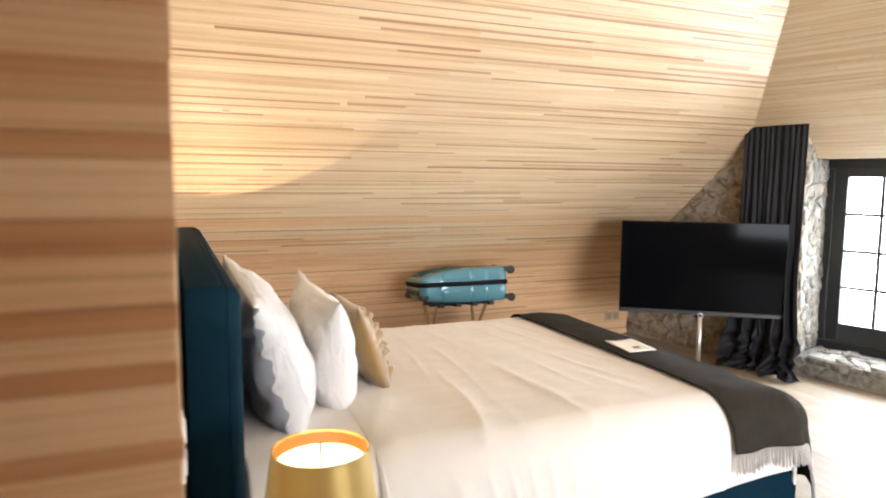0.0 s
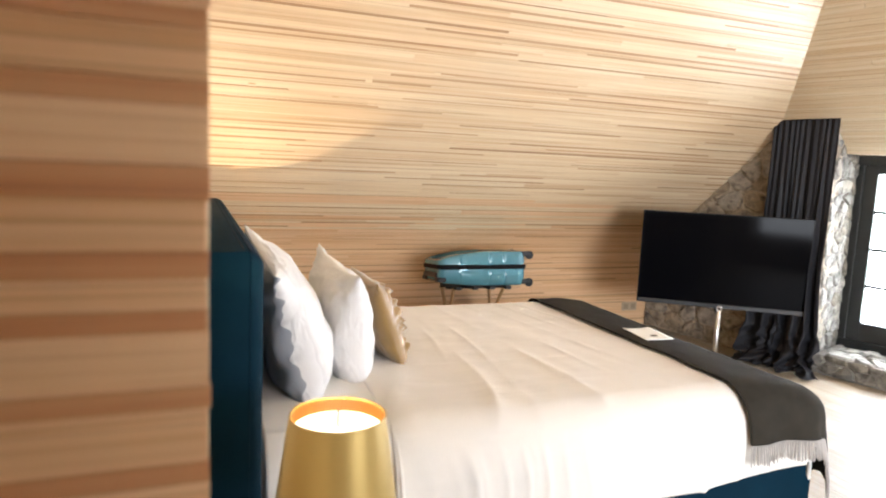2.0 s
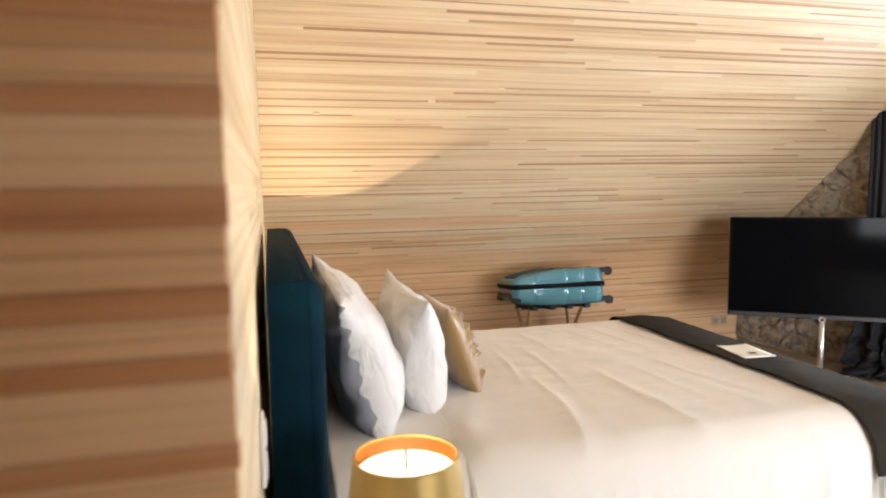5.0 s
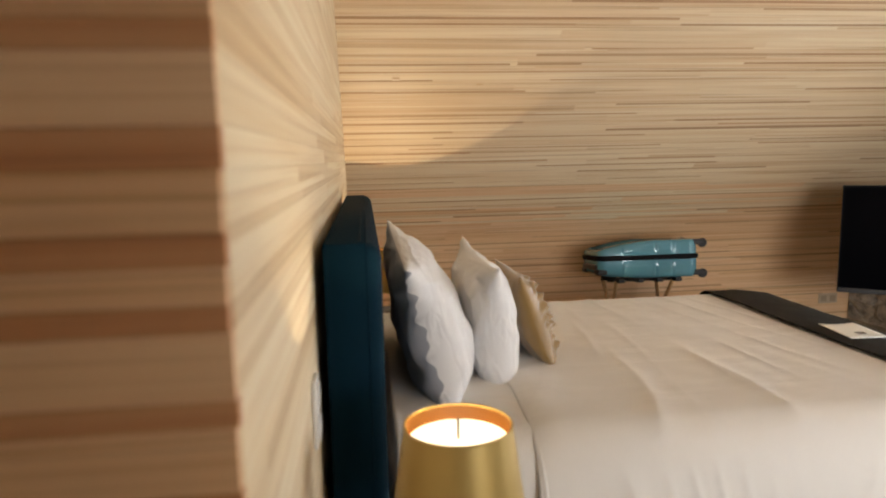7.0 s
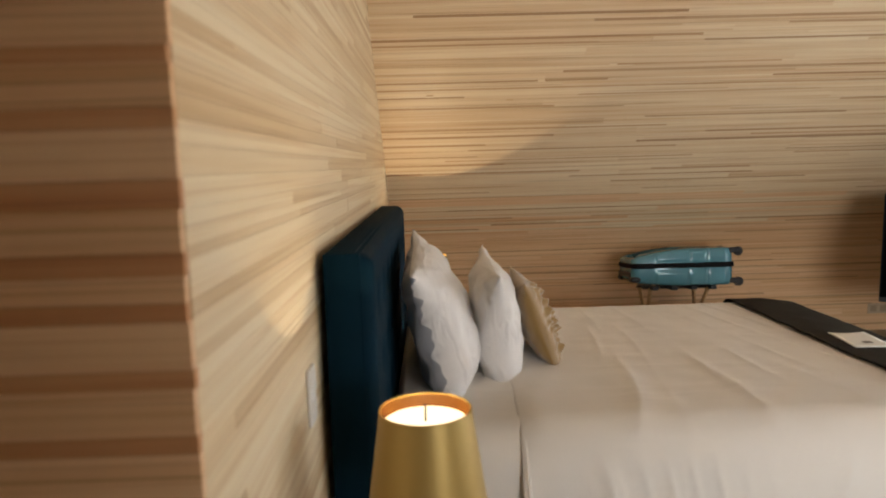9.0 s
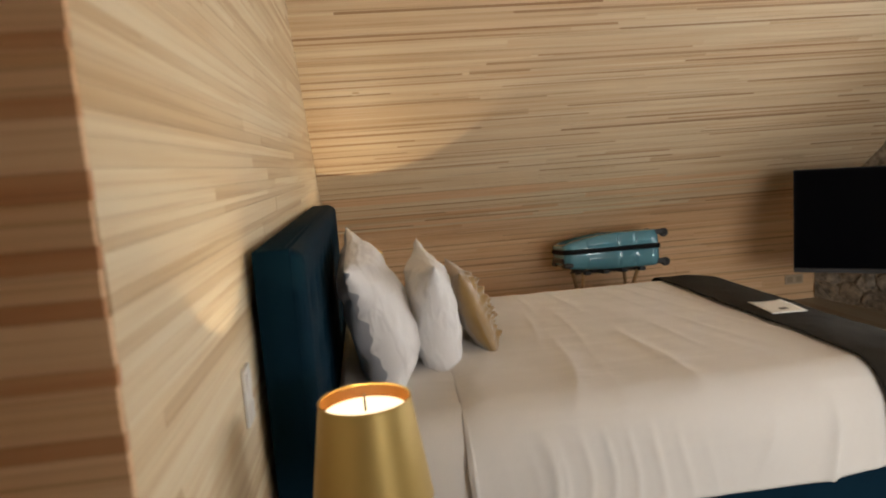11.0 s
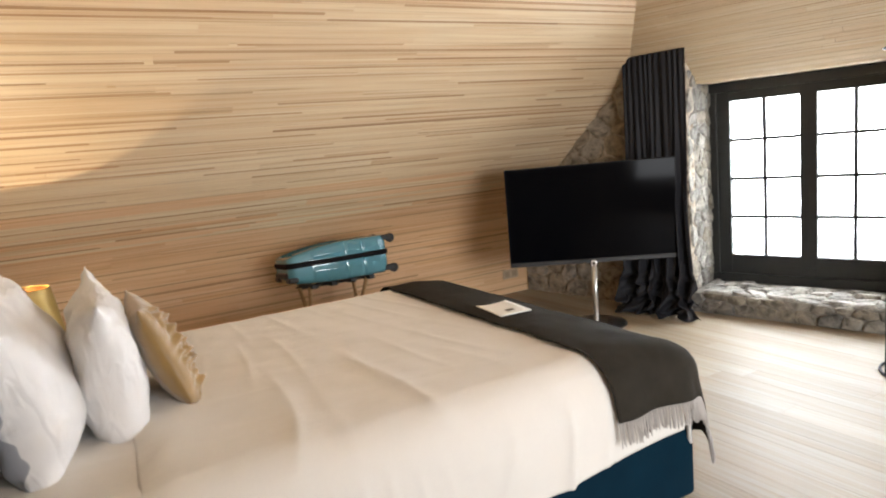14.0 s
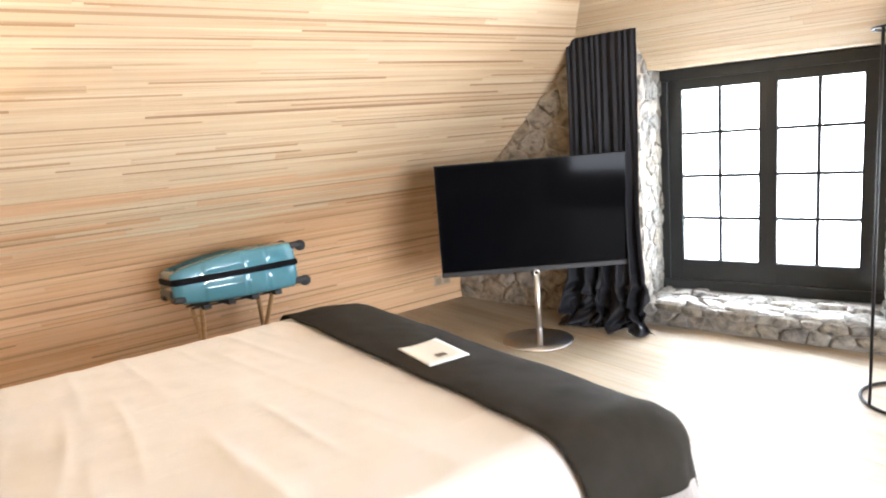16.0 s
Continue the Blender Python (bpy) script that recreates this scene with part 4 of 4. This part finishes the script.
part("hook", tube([(-0.186, 0.131, 1.69), (-0.171, 0.10, 1.66), (-0.163, 0.075, 1.655), (-0.160, 0.068, 1.665), (-0.168, 0.085, 1.697)], 0.0035, 6), BLACK_METAL, stand, "", True)

# ---- pieces: stones ----
def cut_polygon(poly, nx, ny, d):
    """The part of a convex polygon where nx * x + ny * y < d."""
    out = []
    for (ax, ay), (bx, by) in zip(poly, poly[1:] + poly[:1]):
        fa, fb = nx * ax + ny * ay - d, nx * bx + ny * by - d
        if fa <= 0:
            out.append((ax, ay))
        if fa * fb < 0:
            t = fa / (fa - fb)
            out.append((ax + (bx - ax) * t, ay + (by - ay) * t))
    return out


def stone_panel(parent, m, width, height, course, seed, material, name="stone", proud=0.02, aspect=1.6, top_cut=None, jitter=0.42, joint=0.006):
    """Angular rubble fitted stone to stone on a panel: x along, y up, z out of the wall."""
    rng = random.Random(seed)
    step = course * aspect
    seeds = []
    for r in range(-1, int(height / course) + 2):
        for k in range(-1, int(width / step) + 3):
            seeds.append((((k + 0.5 * (r % 2)) + rng.uniform(-jitter, jitter)) * step, (r + 0.5 + rng.uniform(-jitter, jitter) * 0.8) * course))
    for px, py in seeds:
        if not (-0.3 * step < px < width + 0.3 * step and -0.3 * course < py < height + 0.3 * course):
            continue
        if top_cut and not top_cut(px, py):
            continue
        poly = [(0.0, 0.0), (width, 0.0), (width, height), (0.0, height)]
        for qx, qy in seeds:
            dx, dy = (qx - px) / aspect ** 2, qy - py
            if (dx or dy) and abs(qx - px) < 3 * step and abs(dy) < 3 * course and len(poly) > 2:
                poly = cut_polygon(poly, dx, dy, dx * (px + qx) / 2 + dy * (py + qy) / 2)
        if len(poly) < 3:
            continue
        cx, cy = sum(p[0] for p in poly) / len(poly), sum(p[1] for p in poly) / len(poly)
        wide, tall = max(p[0] for p in poly) - min(p[0] for p in poly), max(p[1] for p in poly) - min(p[1] for p in poly)
        if min(wide, tall) < 0.02:
            continue
        ring = []
        for k, (ax, ay) in enumerate(poly):
            for bx, by in (poly[k - 1], poly[(k + 1) % len(poly)]):
                e = rng.uniform(0.14, 0.26)
                ring.append((ax + (bx - ax) * e - cx, ay + (by - ay) * e - cy))
        n = len(ring)
        fx, fy = 1 - joint * 2 / wide, 1 - joint * 2 / tall
        d = proud * rng.uniform(0.35, 1.3)
        lean_x, lean_y = rng.uniform(-0.10, 0.10), rng.uniform(-0.12, 0.12)
        bm = bmesh.new()
        back = [bm.verts.new((x * fx, y * fy, -0.012)) for x, y in ring]
        mid = [bm.verts.new((x * fx, y * fy, d * 0.35 + rng.uniform(-0.1, 0.15) * proud)) for x, y in ring]
        top = []
        for x, y in ring:
            f = rng.uniform(0.74, 0.88)
            top.append(bm.verts.new((x * fx * f, y * fy * f, d + lean_x * x + lean_y * y + rng.uniform(-0.12, 0.12) * proud)))
        crown = bm.verts.new((rng.uniform(-0.2, 0.2) * wide, rng.uniform(-0.2, 0.2) * tall, d * rng.uniform(1.0, 1.35)))
        for a, b in ((back, mid), (mid, top)):
            for k in range(n):
                bm.faces.new((a[k], a[(k + 1) % n], b[(k + 1) % n], b[k]))
        for k in range(n):
            bm.faces.new((top[k], top[(k + 1) % n], crown))
        ob = link(name, bm, material)
        ob.parent = parent
        ob.matrix_world = m @ Matrix.Translation((cx, cy, 0))


UP = Vector((0, 0, 1))


def panel_between(a, b, z=0.0):
    """A frame on an upright face seen from the room: x from a to b, y up, z towards the room's inside (left of a to b)."""
    x = (b - a).normalized()
    return basis(a + UP * z, x, UP, x.cross(UP))


def roof_at(p):
    d = (p - WIN_A).dot(WIN_IN)
    return min(KNEE_Z + (KNEE_Y - p.y) / SLOPE, WIN_Z1 + 0.02 + HEAD_RISE * max(0.0, d - HEAD_D))


gw = (GABLE_B - GABLE_A).length
gd = (GABLE_B - GABLE_A).normalized()
stone_panel(wall_gable, panel_between(GABLE_A, GABLE_B), gw, 2.2, 0.15, 21, GABLE_STONE, aspect=1.35, joint=0.010, top_cut=lambda x, y: y < roof_at(GABLE_A + gd * x) + 0.02)
jw = (WIN_A - GABLE_B).length
stone_panel(jamb_left, panel_between(GABLE_B, WIN_A, 0.15), jw, 1.66, 0.125, 33, STONE, aspect=1.05, proud=0.011, joint=0.005)
jr = (EAST_A - WIN_B).length
stone_panel(jamb_right, panel_between(WIN_B, EAST_A, 0.15), jr, 1.8, 0.042, 35, SLATE, aspect=3.6, proud=0.014, jitter=0.22, joint=0.003)
stone_panel(ledge, panel_between(GABLE_B, EAST_A, 0.0), (EAST_A - GABLE_B).length, 0.155, 0.085, 41, STONE, aspect=1.6, proud=0.015, jitter=0.36, joint=0.003)
lx = (EAST_A - GABLE_B).normalized()
ly = (WIN_A - GABLE_B) - lx * (WIN_A - GABLE_B).dot(lx)
ly.normalize()
stone_panel(ledge, basis(GABLE_B + UP * 0.15, lx, ly, UP), (EAST_A - GABLE_B).length, 0.42, 0.12, 43, LEDGE_STONE, aspect=1.3, proud=0.020, joint=0.004)
stone_panel(wall_east, panel_between(EAST_A, EAST_A + WIN_DIR * 0.35), 0.35, 2.2, 0.042, 45, SLATE, aspect=4.5, proud=0.016, jitter=0.22, joint=0.003, top_cut=lambda x, y: y < 2.2)

# ---- pieces: boards ----
rng = random.Random(3)


def board_rows(total):
    """Rows of uneven height, (middle, height): broad pale boards, with a slim strip let in between most of them."""
    at = 0.0
    while at < total - 0.02:
        h = rng.choice((0.024, 0.030, 0.036, 0.042, 0.050))
        yield at + h / 2, h
        at += h
        if rng.random() < 0.72:
            h = rng.choice((0.007, 0.009, 0.012, 0.016))
            yield at + h / 2, h
            at += h


def strip_wood(h):
    """The slim strips are mostly dark heartwood."""
    return STREAK if h < 0.02 and rng.random() < 0.62 else BOARD


at = 0.0
while at < CEIL - 0.02:
    h = rng.choice((0.016, 0.024, 0.032, 0.040, 0.052))
    z, at = at + h / 2, at + h
    reach = min(4.55, slope_y(z) + 0.1 - 0.764)
    for mid, n in clip_run(run_of_lengths(reach, rng, 0.7, 2.6), reach):
        o = Vector((-rng.random() * 0.0006, 0.764 + mid, z))
        lay_board(wall_west, "plank", WEST_BOARD, basis(o, Vector((0, 1, 0)), UP, Vector((1, 0, 0))), round(n, 2), h)
at, dark_row = 0.0, False
while at < CEIL - 0.02:
    h = rng.choice((0.020, 0.025, 0.030, 0.037)) if dark_row else rng.choice((0.034, 0.045, 0.054, 0.062))
    z, at = at + h / 2, at + h
    for mid, n in clip_run(run_of_lengths(1.58, rng, 0.8, 2.4), 1.58):
        o = Vector((-0.0003 - mid, 0.75 + rng.random() * 0.0006, z))
        lay_board(wall_end, "dark_plank" if dark_row else "plank", END_STRIP if dark_row else END_BOARD, basis(o, Vector((1, 0, 0)), UP, Vector((0, -1, 0))), round(n, 2), h)
    dark_row = not dark_row and rng.random() < 0.95
for s_mid, h in board_rows(S_END):
    y, z, a = skin(s_mid)
    up = Vector((0, -math.sin(a), math.cos(a)))
    out = Vector((0, -math.cos(a), -math.sin(a)))
    reach = 4.55
    for mid, n in clip_run(run_of_lengths(reach, rng, *((0.35, 1.9) if h < 0.02 else (1.3, 3.2))), reach):
        o = Vector((mid, y, z)) - out * (rng.random() * 0.0006)
        wood = strip_wood(h)
        # orange share grows towards the floor: warm bounce put into board colour
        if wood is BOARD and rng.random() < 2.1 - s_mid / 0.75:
            wood = BOUNCE_BOARD
        lay_board(wall_north, "plank", wood, basis(o, Vector((1, 0, 0)), up, out), round(n, 2), h)
width = 0.145
for k in range(int((6.4 - WEST_BACK) / width)):
    x = WEST_BACK + (k + 0.5) * width
    for mid, n in clip_run(run_of_lengths(5.25 - SOUTH, rng, 1.4, 2.6), 5.25 - SOUTH):
        lay_board(floor, "floorboard", FLOORBOARD, basis(Vector((x, SOUTH + mid, 0)), Vector((0, 1, 0)), Vector((-1, 0, 0)), UP), round(n, 2), width)

# small pale square plugs let into the slope
_plug = board_mesh(0.042, 0.026, 0.006, "plug")
_plug.materials.append(BOARD)
for x, y in ((0.32, 4.02), (0.99, 3.95), (1.40, 3.867), (0.81, 4.05)):
    up, out = Vector((0, -math.sin(TURN_ANGLE), math.cos(TURN_ANGLE))), Vector((0, -math.cos(TURN_ANGLE), -math.sin(TURN_ANGLE)))
    ob = new("plug", _plug)
    ob.parent = wall_north
    ob.matrix_world = basis(Vector((x, y, KNEE_Z + (KNEE_Y - y) / SLOPE)) + out * 0.0015, Vector((1, 0, 0)), up, out)
